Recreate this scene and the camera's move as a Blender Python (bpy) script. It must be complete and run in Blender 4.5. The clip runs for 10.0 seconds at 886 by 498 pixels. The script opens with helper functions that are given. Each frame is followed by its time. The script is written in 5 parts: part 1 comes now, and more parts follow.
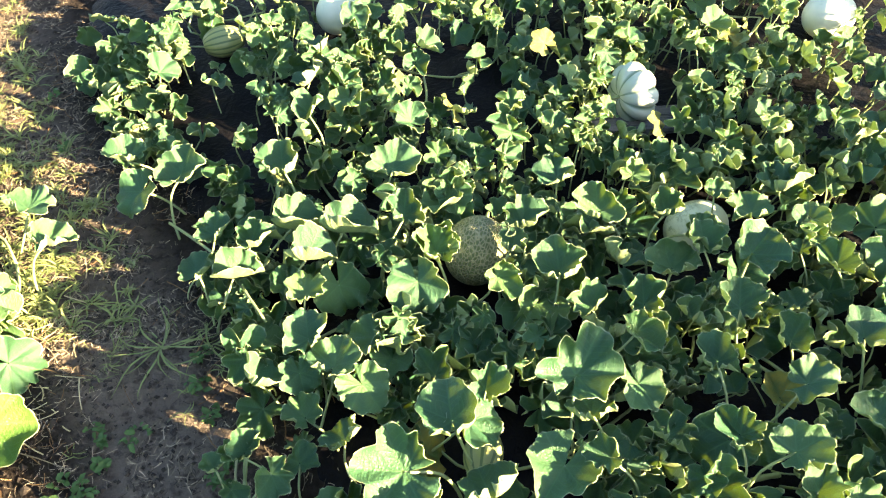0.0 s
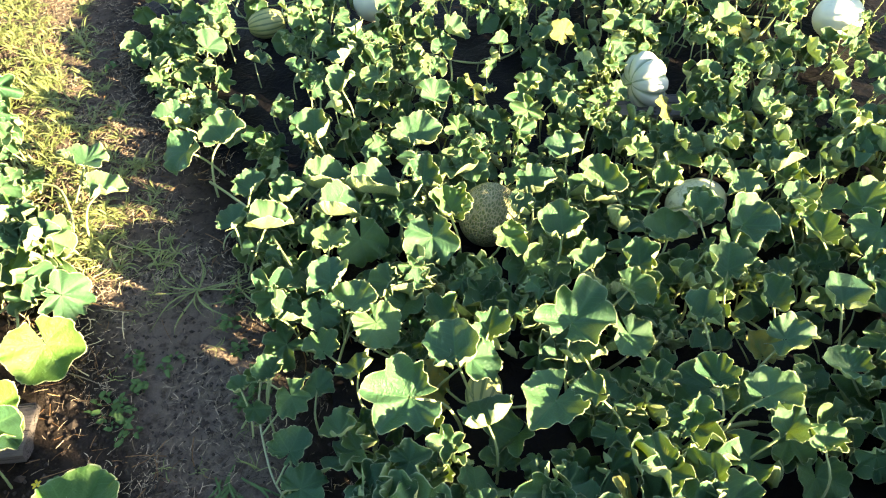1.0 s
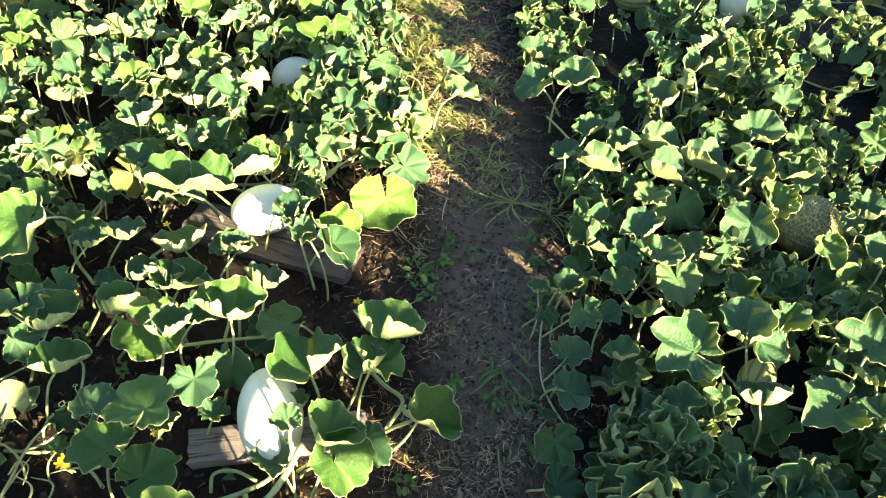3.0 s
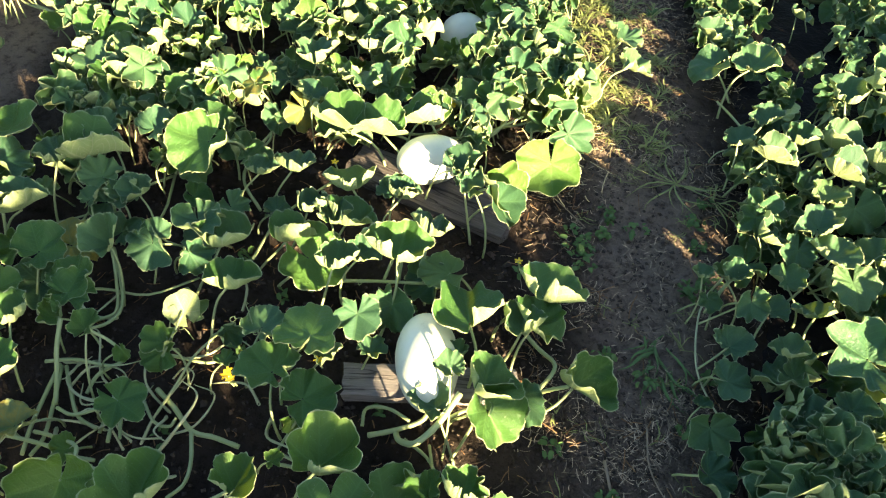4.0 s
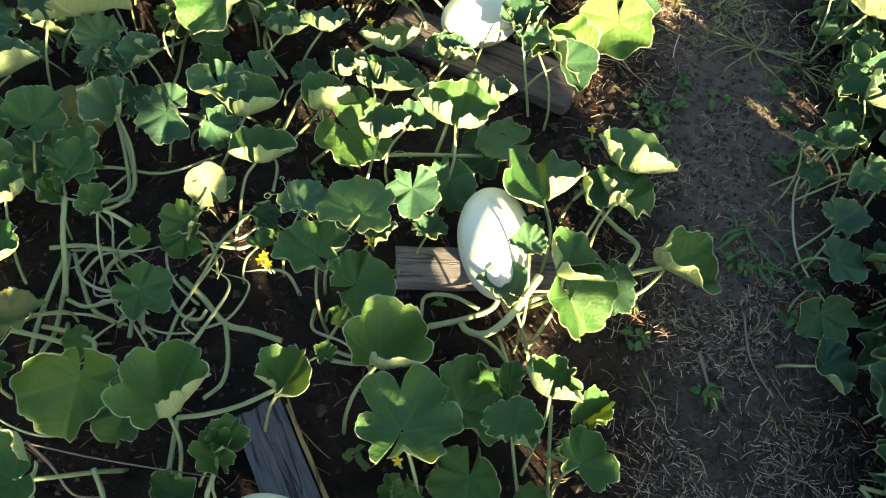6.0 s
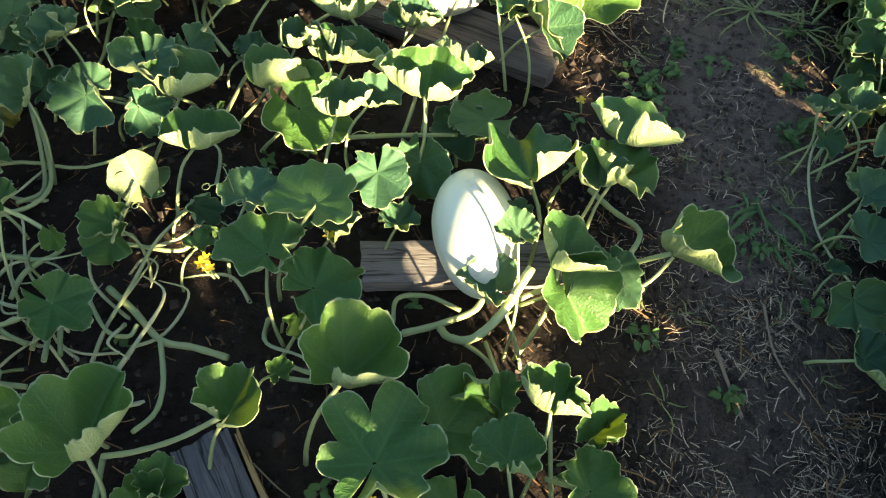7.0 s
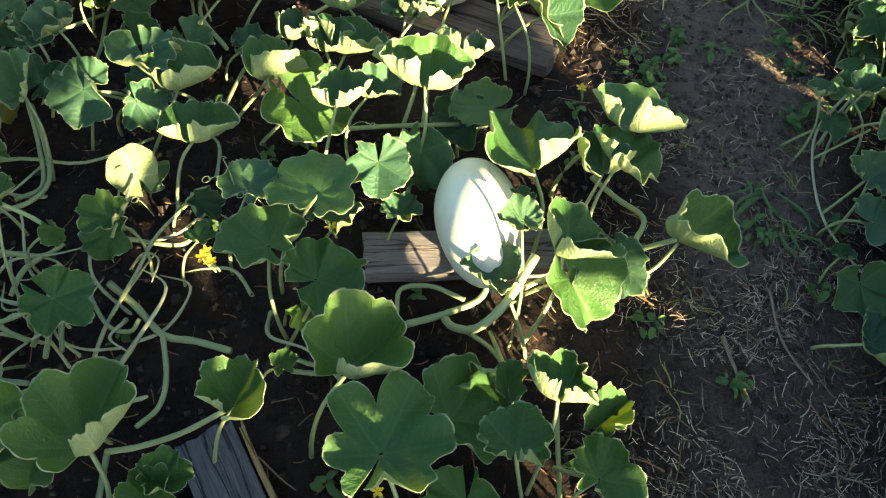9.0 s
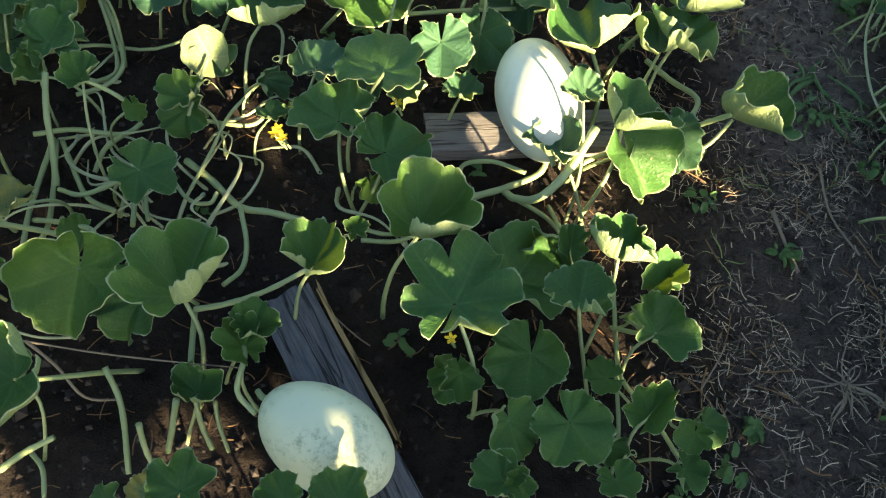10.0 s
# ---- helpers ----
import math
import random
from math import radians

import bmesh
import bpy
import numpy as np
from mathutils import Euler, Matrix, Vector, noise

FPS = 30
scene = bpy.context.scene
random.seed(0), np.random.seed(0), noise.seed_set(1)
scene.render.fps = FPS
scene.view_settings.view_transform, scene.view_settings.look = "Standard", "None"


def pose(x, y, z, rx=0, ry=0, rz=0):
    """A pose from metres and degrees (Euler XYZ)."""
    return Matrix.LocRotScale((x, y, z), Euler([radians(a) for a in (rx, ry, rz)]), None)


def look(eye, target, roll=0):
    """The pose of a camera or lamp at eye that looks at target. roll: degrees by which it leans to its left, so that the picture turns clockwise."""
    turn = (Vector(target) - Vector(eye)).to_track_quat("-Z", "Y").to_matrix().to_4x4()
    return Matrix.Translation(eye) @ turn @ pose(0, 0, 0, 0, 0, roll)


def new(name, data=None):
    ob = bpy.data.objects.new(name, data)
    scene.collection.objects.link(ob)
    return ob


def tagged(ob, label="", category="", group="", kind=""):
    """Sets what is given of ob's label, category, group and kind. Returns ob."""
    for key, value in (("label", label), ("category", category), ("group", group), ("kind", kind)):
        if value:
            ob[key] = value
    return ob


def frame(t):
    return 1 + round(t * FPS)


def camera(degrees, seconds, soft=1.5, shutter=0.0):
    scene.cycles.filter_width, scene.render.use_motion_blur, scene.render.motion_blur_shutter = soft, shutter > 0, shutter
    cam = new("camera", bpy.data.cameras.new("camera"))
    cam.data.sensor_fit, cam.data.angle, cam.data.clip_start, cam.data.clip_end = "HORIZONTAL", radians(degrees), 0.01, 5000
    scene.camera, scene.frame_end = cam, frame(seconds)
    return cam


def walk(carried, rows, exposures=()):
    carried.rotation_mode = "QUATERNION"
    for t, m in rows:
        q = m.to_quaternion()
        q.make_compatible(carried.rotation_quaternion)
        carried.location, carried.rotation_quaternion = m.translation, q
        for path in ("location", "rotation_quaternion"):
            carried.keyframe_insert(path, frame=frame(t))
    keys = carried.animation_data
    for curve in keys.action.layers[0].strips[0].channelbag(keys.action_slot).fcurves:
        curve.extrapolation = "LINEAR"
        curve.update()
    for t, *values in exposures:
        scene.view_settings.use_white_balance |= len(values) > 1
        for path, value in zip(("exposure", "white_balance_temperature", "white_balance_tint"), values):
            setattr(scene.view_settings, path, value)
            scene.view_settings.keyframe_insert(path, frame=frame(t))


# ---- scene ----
cam = camera(58.5, 10.0, soft=1.2)
PATH = [
    (0, (0.417, -0.075, 1.802), (0.621, 1.199, 0.275), -2.7),
    (0.5, (0.416, -0.184, 1.838), (0.575, 1.097, 0.31), -3.0),
    (1, (0.427, -0.321, 1.84), (0.558, 0.995, 0.339), -2.8),
    (1.5, (0.38, -0.459, 1.824), (0.409, 0.889, 0.347), -1.2),
    (2, (0.28, -0.535, 1.816), (0.148, 0.826, 0.357), -0.6),
    (2.2, (0.25, -0.561, 1.811), (0.064, 0.803, 0.36), -0.1),
    (3.3, (0.087, -0.635, 1.824), (-0.346, 0.628, 0.335), 1.6),
    (3.5, (0.044, -0.652, 1.813), (-0.426, 0.591, 0.319), 2.0),
    (4, (-0.059, -0.725, 1.78), (-0.606, 0.455, 0.261), 2.2),
    (4.5, (-0.146, -0.796, 1.74), (-0.692, 0.29, 0.152), 1.6),
    (5, (-0.186, -0.81, 1.697), (-0.747, 0.224, 0.079), 1.1),
    (5.5, (-0.21, -0.793, 1.603), (-0.726, 0.221, -0.041), 2.4),
    (6, (-0.245, -0.717, 1.494), (-0.693, 0.327, -0.151), 2.9),
    (7.5, (-0.302, -0.582, 1.242), (-0.681, 0.501, -0.397), 3.9),
    (8, (-0.301, -0.576, 1.241), (-0.677, 0.507, -0.398), 3.8),
    (8.5, (-0.301, -0.582, 1.25), (-0.676, 0.503, -0.388), 3.3),
    (9, (-0.299, -0.612, 1.266), (-0.68, 0.463, -0.377), 2.9),
    (9.5, (-0.301, -0.694, 1.284), (-0.68, 0.306, -0.406), 1.7),
    (10, (-0.315, -0.753, 1.266), (-0.696, 0.165, -0.47), 0.4),
]
walk(cam, [(t, look(eye, target, roll)) for t, eye, target, roll in PATH], [(0.0, 3.84, 6500, 15), (2.0, 3.46, 6500, 15), (5.0, 3.22, 6500, 14), (10.0, 3.12, 6450, 13)])

# ---- light ----
SUN_AZ, SUN_EL = -36.0, 15.0   # degrees; azimuth from +x towards +y
world = bpy.data.worlds.new("evening_sky")
scene.world = world
world.use_nodes = True
wn, wl = world.node_tree.nodes, world.node_tree.links
sky = wn.new("ShaderNodeTexSky")
sky.sky_type = "NISHITA"
sky.sun_disc = False
sky.sun_elevation = radians(SUN_EL)
sky.sun_rotation = radians(90 - SUN_AZ)
wl.new(sky.outputs[0], wn["Background"].inputs[0])
wn["Background"].inputs[1].default_value = 0.046
sun_to = Vector((math.cos(radians(SUN_AZ)) * math.cos(radians(SUN_EL)), math.sin(radians(SUN_AZ)) * math.cos(radians(SUN_EL)), math.sin(radians(SUN_EL))))
sun = new("sun", bpy.data.lights.new("sun", "SUN"))
sun.data.energy, sun.data.angle, sun.data.color = 5.6, radians(0.6), (1.0, 0.755, 0.43)
sun.matrix_basis = look((0, 0, 0), -sun_to)


# ---- materials ----
class Nodes:
    """A short hand for building a material's nodes."""

    def __init__(self, name):
        self.mat = bpy.data.materials.new(name)
        self.mat.use_nodes = True
        self.t = self.mat.node_tree
        self.bsdf = self.t.nodes["Principled BSDF"]
        self.out = self.t.nodes["Material Output"]

    def put(self, socket, value):
        if hasattr(value, "is_output"):
            self.t.links.new(value, socket)
        elif value is not None:
            socket.default_value = value

    def math(self, op, a, b=None, c=None):
        n = self.t.nodes.new("ShaderNodeMath")
        n.operation = op
        for i, v in enumerate((a, b, c)):
            self.put(n.inputs[i], v)
        return n.outputs[0]

    def coord(self, kind="Object"):
        return self.t.nodes.new("ShaderNodeTexCoord").outputs[kind]

    def world_place(self):
        return self.t.nodes.new("ShaderNodeNewGeometry").outputs["Position"]

    def random(self):
        return self.t.nodes.new("ShaderNodeObjectInfo").outputs["Random"]

    def island(self):
        return self.t.nodes.new("ShaderNodeNewGeometry").outputs["Random Per Island"]

    def attr(self, name):
        n = self.t.nodes.new("ShaderNodeAttribute")
        n.attribute_name = name
        return n.outputs["Fac"]

    def noise(self, vec, scale, detail=4.0, rough=0.6, distort=0.0):
        n = self.t.nodes.new("ShaderNodeTexNoise")
        self.put(n.inputs["Vector"], vec)
        n.inputs["Scale"].default_value, n.inputs["Detail"].default_value = scale, detail
        n.inputs["Roughness"].default_value, n.inputs["Distortion"].default_value = rough, distort
        return n.outputs["Fac"]

    def voronoi(self, vec, scale, feature="F1"):
        n = self.t.nodes.new("ShaderNodeTexVoronoi")
        n.feature = feature
        self.put(n.inputs["Vector"], vec)
        n.inputs["Scale"].default_value = scale
        return n.outputs["Distance"]

    def scaled(self, vec, sx, sy, sz):
        n = self.t.nodes.new("ShaderNodeMapping")
        self.put(n.inputs["Vector"], vec)
        n.inputs["Scale"].default_value = (sx, sy, sz)
        return n.outputs[0]

    def ramp(self, fac, *stops):
        n = self.t.nodes.new("ShaderNodeValToRGB")
        self.put(n.inputs[0], fac)
        e = n.color_ramp.elements
        while len(e) < len(stops):
            e.new(0.5)
        for el, (p, col) in zip(e, stops):
            el.position, el.color = p, (*col, 1) if len(col) == 3 else col
        return n.outputs[0]

    def mix(self, fac, a, b, blend="MIX"):
        n = self.t.nodes.new("ShaderNodeMix")
        n.data_type, n.blend_type = "RGBA", blend
        self.put(n.inputs[0], fac)
        self.put(n.inputs[6], (*a, 1) if isinstance(a, tuple) else a)
        self.put(n.inputs[7], (*b, 1) if isinstance(b, tuple) else b)
        return n.outputs[2]

    def bump(self, height, strength, distance):
        n = self.t.nodes.new("ShaderNodeBump")
        self.put(n.inputs["Height"], height)
        n.inputs["Strength"].default_value, n.inputs["Distance"].default_value = strength, distance
        return n.outputs[0]

    def done(self, colour, rough=0.6, normal=None, metal=0.0, spec=0.5, through_colour=None, through_share=0.0):
        self.put(self.bsdf.inputs["Base Color"], (*colour, 1) if isinstance(colour, tuple) else colour)
        self.put(self.bsdf.inputs["Roughness"], rough)
        self.put(self.bsdf.inputs["Metallic"], metal)
        self.put(self.bsdf.inputs["Specular IOR Level"], spec)
        if normal:
            self.put(self.bsdf.inputs["Normal"], normal)
        if through_share:
            tr = self.t.nodes.new("ShaderNodeBsdfTranslucent")
            self.put(tr.inputs[0], (*through_colour, 1) if isinstance(through_colour, tuple) else through_colour)
            m = self.t.nodes.new("ShaderNodeMixShader")
            m.inputs[0].default_value = through_share
            self.t.links.new(self.bsdf.outputs[0], m.inputs[1])
            self.t.links.new(tr.outputs[0], m.inputs[2])
            self.t.links.new(m.outputs[0], self.out.inputs[0])
        return self.mat


VEIN = radians(59)


def leaf_material(name, under, tint, hue, green=False):
    """Blue-green top or pale underside of a melon leaf with palmate veins. hue: a yellowing leaf."""
    n = Nodes(name)
    uv = n.coord("UV")
    sep = n.t.nodes.new("ShaderNodeSeparateXYZ")
    n.put(sep.inputs[0], uv)
    x, y = n.math("SUBTRACT", sep.outputs[0], 0.5), n.math("SUBTRACT", sep.outputs[1], 0.5)
    rho = n.math("SQRT", n.math("ADD", n.math("MULTIPLY", x, x), n.math("MULTIPLY", y, y)))
    ang = n.math("ARCTAN2", x, y)
    da = n.math("ABSOLUTE", n.math("SUBTRACT", n.math("FRACT", n.math("ADD", n.math("DIVIDE", ang, VEIN), 0.5)), 0.5))
    across = n.math("MULTIPLY", n.math("MULTIPLY", da, VEIN), rho)
    main = n.math("SUBTRACT", 1.0, n.math("SMOOTH_MIN", 1.0, n.math("DIVIDE", across, 0.016), 0.3))
    along = n.math("SUBTRACT", n.math("MULTIPLY", rho, 11.0), n.math("MULTIPLY", da, 3.0))
    w = n.math("ABSOLUTE", n.math("SUBTRACT", n.math("FRACT", along), 0.5))
    side = n.math("MULTIPLY", n.math("GREATER_THAN", w, 0.43), 0.6)
    vein = n.math("MAXIMUM", n.math("MAXIMUM", main, 0.0), side)
    net = n.voronoi(uv, 26.0, "DISTANCE_TO_EDGE")
    blotch = n.noise(uv, 5.0, 5.0)
    fine = n.noise(uv, 60.0, 3.0)
    rnd = n.random()
    if under:
        base = n.mix(rnd, (0.25, 0.36, 0.15), (0.33, 0.42, 0.19))
        veincol, share, tcol, rough = (0.52, 0.55, 0.34), 0.3, (0.32, 0.42, 0.06), 0.65
    else:
        base = n.ramp(rnd, (0.0, (0.032, 0.100, 0.062)), (0.5, (0.048, 0.130, 0.070)), (0.85, (0.072, 0.166, 0.075)), (1.0, (0.115, 0.21, 0.078)))
        veincol, share, tcol, rough = (0.13, 0.28, 0.11), 0.34, (0.40, 0.50, 0.10), 0.46
        if green:
            base = n.ramp(rnd, (0.0, (0.038, 0.120, 0.034)), (0.5, (0.056, 0.150, 0.040)), (0.85, (0.078, 0.180, 0.042)), (1.0, (0.10, 0.205, 0.038)))
            veincol = (0.13, 0.27, 0.07)
    base = n.mix(n.math("MULTIPLY", blotch, 0.55), base, tint)
    base = n.mix(n.ramp(fine, (0.5, (0, 0, 0)), (0.8, (0.2, 0.2, 0.2))), base, veincol)
    if hue:
        base = n.mix(n.ramp(blotch, (0.35, (0, 0, 0)), (0.65, (1, 1, 1))), base, hue)
    if green:
        fleck = n.math("MULTIPLY", n.math("LESS_THAN", n.voronoi(uv, 30.0), 0.13), n.math("GREATER_THAN", n.noise(uv, 7.0, 2.0), 0.52))
        base = n.mix(n.math("MULTIPLY", fleck, 0.6), base, (0.30, 0.38, 0.20))
    col = n.mix(n.math("MULTIPLY", vein, 0.5), base, veincol)
    col = n.mix(n.ramp(n.attr("margin"), (0.975, (0, 0, 0)), (0.995, (0.8, 0.8, 0.8))), col, (0.44, 0.50, 0.29))
    h = n.math("ADD", n.math("MULTIPLY", n.math("MINIMUM", net, 0.25), 1.6), n.math("MULTIPLY", vein, 0.5 if under else -0.5))
    pillow = n.math("MULTIPLY", n.math("MULTIPLY", w, w), -1.1 if not under else 1.1)
    h = n.math("ADD", h, n.math("MULTIPLY", fine, 0.3))
    h = n.math("ADD", h, n.math("MULTIPLY", pillow, n.math("MINIMUM", 1.0, n.math("MULTIPLY", rho, 5.0))))
    h = n.math("ADD", h, n.math("MULTIPLY", n.noise(uv, 15.0, 3.0, 0.6), 1.3))
    return n.done(col, n.math("ADD", n.math("MULTIPLY", blotch, 0.2), rough - 0.1), n.bump(h, 0.5, 0.0045), spec=0.3, through_colour=tcol, through_share=share)


LEAF_TOP = leaf_material("leaf_top", False, (0.018, 0.070, 0.042), None)
LEAF_UNDER = leaf_material("leaf_underside", True, (0.24, 0.34, 0.15), None)
LEAF_GREEN = leaf_material("leaf_green_top", False, (0.020, 0.075, 0.018), None, True)
LEAF_OLD = leaf_material("leaf_yellowing", False, (0.16, 0.20, 0.04), (0.34, 0.27, 0.05))
LEAF_OLD_UNDER = leaf_material("leaf_yellowing_underside", True, (0.30, 0.30, 0.10), (0.40, 0.34, 0.10))


def stem_material(name, dark, light):
    n = Nodes(name)
    p = n.world_place()
    c = n.mix(n.noise(p, 14.0), dark, light)
    c = n.mix(n.math("MULTIPLY", n.random(), 0.4), c, light)
    return n.done(c, 0.5, n.bump(n.noise(p, 500.0), 0.4, 0.001), through_colour=(0.25, 0.32, 0.06), through_share=0.12)


STEM = stem_material("vine_green", (0.17, 0.25, 0.085), (0.36, 0.43, 0.21))
STALK = stem_material("pale_stalk", (0.25, 0.31, 0.15), (0.47, 0.51, 0.31))


def soil_material():
    n = Nodes("garden_soil")
    p = n.world_place()
    # dry path soil; the mask also carries shade painted on the far path
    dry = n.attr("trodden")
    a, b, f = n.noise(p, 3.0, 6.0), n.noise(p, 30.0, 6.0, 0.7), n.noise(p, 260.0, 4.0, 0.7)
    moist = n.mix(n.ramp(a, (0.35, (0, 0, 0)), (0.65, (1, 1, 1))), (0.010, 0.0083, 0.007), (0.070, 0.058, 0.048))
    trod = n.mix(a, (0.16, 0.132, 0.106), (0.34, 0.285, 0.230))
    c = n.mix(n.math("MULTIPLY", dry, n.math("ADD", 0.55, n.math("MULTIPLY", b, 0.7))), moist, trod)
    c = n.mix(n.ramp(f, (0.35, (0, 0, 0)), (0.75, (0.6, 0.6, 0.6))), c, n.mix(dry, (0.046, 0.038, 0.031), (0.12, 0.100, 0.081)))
    # darker where noise b, which also drives the bump, is low
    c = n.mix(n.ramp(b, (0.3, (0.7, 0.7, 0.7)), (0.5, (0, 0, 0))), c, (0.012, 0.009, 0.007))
    h = n.math("ADD", n.math("MULTIPLY", b, 1.2), n.math("ADD", n.math("MULTIPLY", f, 0.5), n.math("MULTIPLY", n.noise(p, 95.0, 4.0, 0.7), 0.7)))
    return n.done(c, 0.95, n.bump(h, 1.0, 0.03), spec=0.05)


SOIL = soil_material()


def film_material():
    n = Nodes("black_mulch_film")
    p = n.world_place()
    dust = n.ramp(n.noise(p, 9.0, 7.0, 0.65), (0.5, (0, 0, 0)), (0.75, (0.6, 0.6, 0.6)))
    c = n.mix(dust, (0.003, 0.003, 0.0038), (0.016, 0.014, 0.013))
    h = n.math("ADD", n.noise(p, 18.0, 3.0, 0.5, 1.5), n.math("MULTIPLY", n.noise(p, 90.0, 3.0), 0.3))
    return n.done(c, n.math("ADD", 0.55, n.math("MULTIPLY", dust, 0.4)), n.bump(h, 0.7, 0.012), spec=0.1)


FILM = film_material()


def wood_material(name, dark, light, grain):
    n = Nodes(name)
    o = n.coord("Object")
    g = n.noise(n.scaled(o, 4.0, 60.0, 60.0), 3.0, 6.0, 0.7, 0.6)
    s = n.noise(o, 9.0, 5.0)
    c = n.mix(n.ramp(g, (0.3, (0, 0, 0)), (0.7, (1, 1, 1))), dark, light)
    c = n.mix(n.math("MULTIPLY", s, 0.55), c, tuple(v * 0.55 for v in dark))
    split = n.noise(n.scaled(o, 1.6, 26.0, 26.0), 1.6, 3.0, 0.5, 0.4)
    split = n.ramp(n.math("ABSOLUTE", n.math("SUBTRACT", split, 0.5)), (0.008, (0, 0, 0)), (0.022, (1, 1, 1)))
    c = n.mix(n.math("MULTIPLY", n.math("SUBTRACT", 1.0, split), 0.8), c, tuple(v * 0.25 for v in dark))
    return n.done(c, 0.85, n.bump(n.math("ADD", g, split), 0.8, grain), spec=0.25)


WOOD_GREY = wood_material("weathered_grey_wood", (0.12, 0.116, 0.110), (0.25, 0.244, 0.235), 0.003)
WOOD_BROWN = wood_material("old_brown_wood", (0.058, 0.054, 0.051), (0.14, 0.131, 0.122), 0.005)
WOOD_BLUE = wood_material("blue_grey_painted_wood", (0.050, 0.055, 0.062), (0.19, 0.20, 0.215), 0.004)
WOOD_RAW = wood_material("split_raw_wood", (0.22, 0.15, 0.06), (0.42, 0.32, 0.15), 0.003)


def melon_material(name, kind):
    n = Nodes(name)
    o = n.coord("Object")
    a, f = n.noise(o, 9.0, 6.0, 0.65), n.noise(o, 120.0, 4.0)
    if kind == "white":
        c = n.mix(n.ramp(a, (0.35, (0, 0, 0)), (0.7, (1, 1, 1))), (0.55, 0.62, 0.47), (0.68, 0.70, 0.56))
        c = n.mix(n.ramp(n.noise(o, 26.0, 8.0, 0.75), (0.56, (0, 0, 0)), (0.72, (0.5, 0.5, 0.5))), c, (0.36, 0.40, 0.27))
        return n.done(c, n.math("ADD", 0.34, n.math("MULTIPLY", f, 0.15)), n.bump(f, 0.12, 0.001))
    if kind == "pale":
        c = n.mix(a, (0.47, 0.54, 0.35), (0.58, 0.63, 0.42))
        scuff = n.math("MULTIPLY", n.ramp(n.noise(o, 60.0, 8.0, 0.8), (0.48, (0, 0, 0)), (0.62, (1, 1, 1))), n.ramp(n.noise(o, 11.0, 3.0), (0.42, (0, 0, 0)), (0.6, (0.9, 0.9, 0.9))))
        c = n.mix(scuff, c, (0.20, 0.26, 0.14))
        return n.done(c, n.math("ADD", 0.36, n.math("MULTIPLY", f, 0.15)), n.bump(f, 0.12, 0.001))
    if kind == "netted":
        e = n.voronoi(n.scaled(o, 1.0, 1.0, 0.6), 110.0, "DISTANCE_TO_EDGE")
        net = n.ramp(e, (0.05, (1, 1, 1)), (0.2, (0.0, 0.0, 0.0)))
        c = n.mix(net, n.mix(a, (0.075, 0.105, 0.045), (0.125, 0.15, 0.06)), (0.25, 0.25, 0.14))
        return n.done(c, 0.75, n.bump(net, 0.9, 0.004), spec=0.3)
    rib = n.attr("rib")
    if kind == "striped":
        edge = n.math("ADD", rib, n.math("MULTIPLY", n.math("SUBTRACT", a, 0.5), 0.5))
        c = n.mix(n.ramp(edge, (0.55, (0, 0, 0)), (0.9, (0.85, 0.85, 0.85))), n.mix(a, (0.36, 0.43, 0.36), (0.54, 0.58, 0.48)), (0.13, 0.20, 0.12))
        return n.done(c, 0.62, n.bump(n.math("ADD", f, n.math("MULTIPLY", a, 2.0)), 0.25, 0.004), spec=0.25)
    edge = n.math("ADD", rib, n.math("MULTIPLY", n.math("SUBTRACT", a, 0.5), 0.8))
    c = n.mix(n.ramp(edge, (0.4, (0, 0, 0)), (0.6, (1, 1, 1))), (0.25, 0.28, 0.11), (0.09, 0.135, 0.05))
    return n.done(c, 0.5, n.bump(f, 0.2, 0.002))


MELON = {k: melon_material("melon_rind_" + k, k) for k in ("white", "pale", "netted", "striped", "small")}


def plain_material(name, a, b, rough=0.7, share=0.0, spec=0.3):
    n = Nodes(name)
    p = n.world_place()
    c = n.mix(n.math("MULTIPLY", n.math("ADD", n.island(), n.noise(p, 40.0)), 0.6), a, b)
    return n.done(c, rough, n.bump(n.noise(p, 300.0), 0.3, 0.001), spec=spec, through_colour=b, through_share=share)


def straw_material():
    n = Nodes("dry_straw")
    k = n.island()
    c = n.mix(n.math("MULTIPLY", k, k), (0.040, 0.034, 0.026), (0.52, 0.43, 0.29))
    return n.done(c, 0.8, None, spec=0.2)


STRAW = straw_material()
CLOD = plain_material("soil_clod", (0.012, 0.010, 0.008), (0.060, 0.049, 0.039), 0.95)
GRASS = plain_material("grass_blade", (0.10, 0.16, 0.045), (0.29, 0.34, 0.125), 0.5, 0.3)
WEED = plain_material("weed_leaf", (0.04, 0.10, 0.03), (0.09, 0.17, 0.05), 0.6, 0.2)
FLOWER = plain_material("yellow_petal", (0.75, 0.52, 0.02), (0.85, 0.66, 0.05), 0.5, 0.3)
DRYLEAF = plain_material("dry_brown_leaf", (0.10, 0.055, 0.025), (0.24, 0.15, 0.07), 0.8, 0.15)


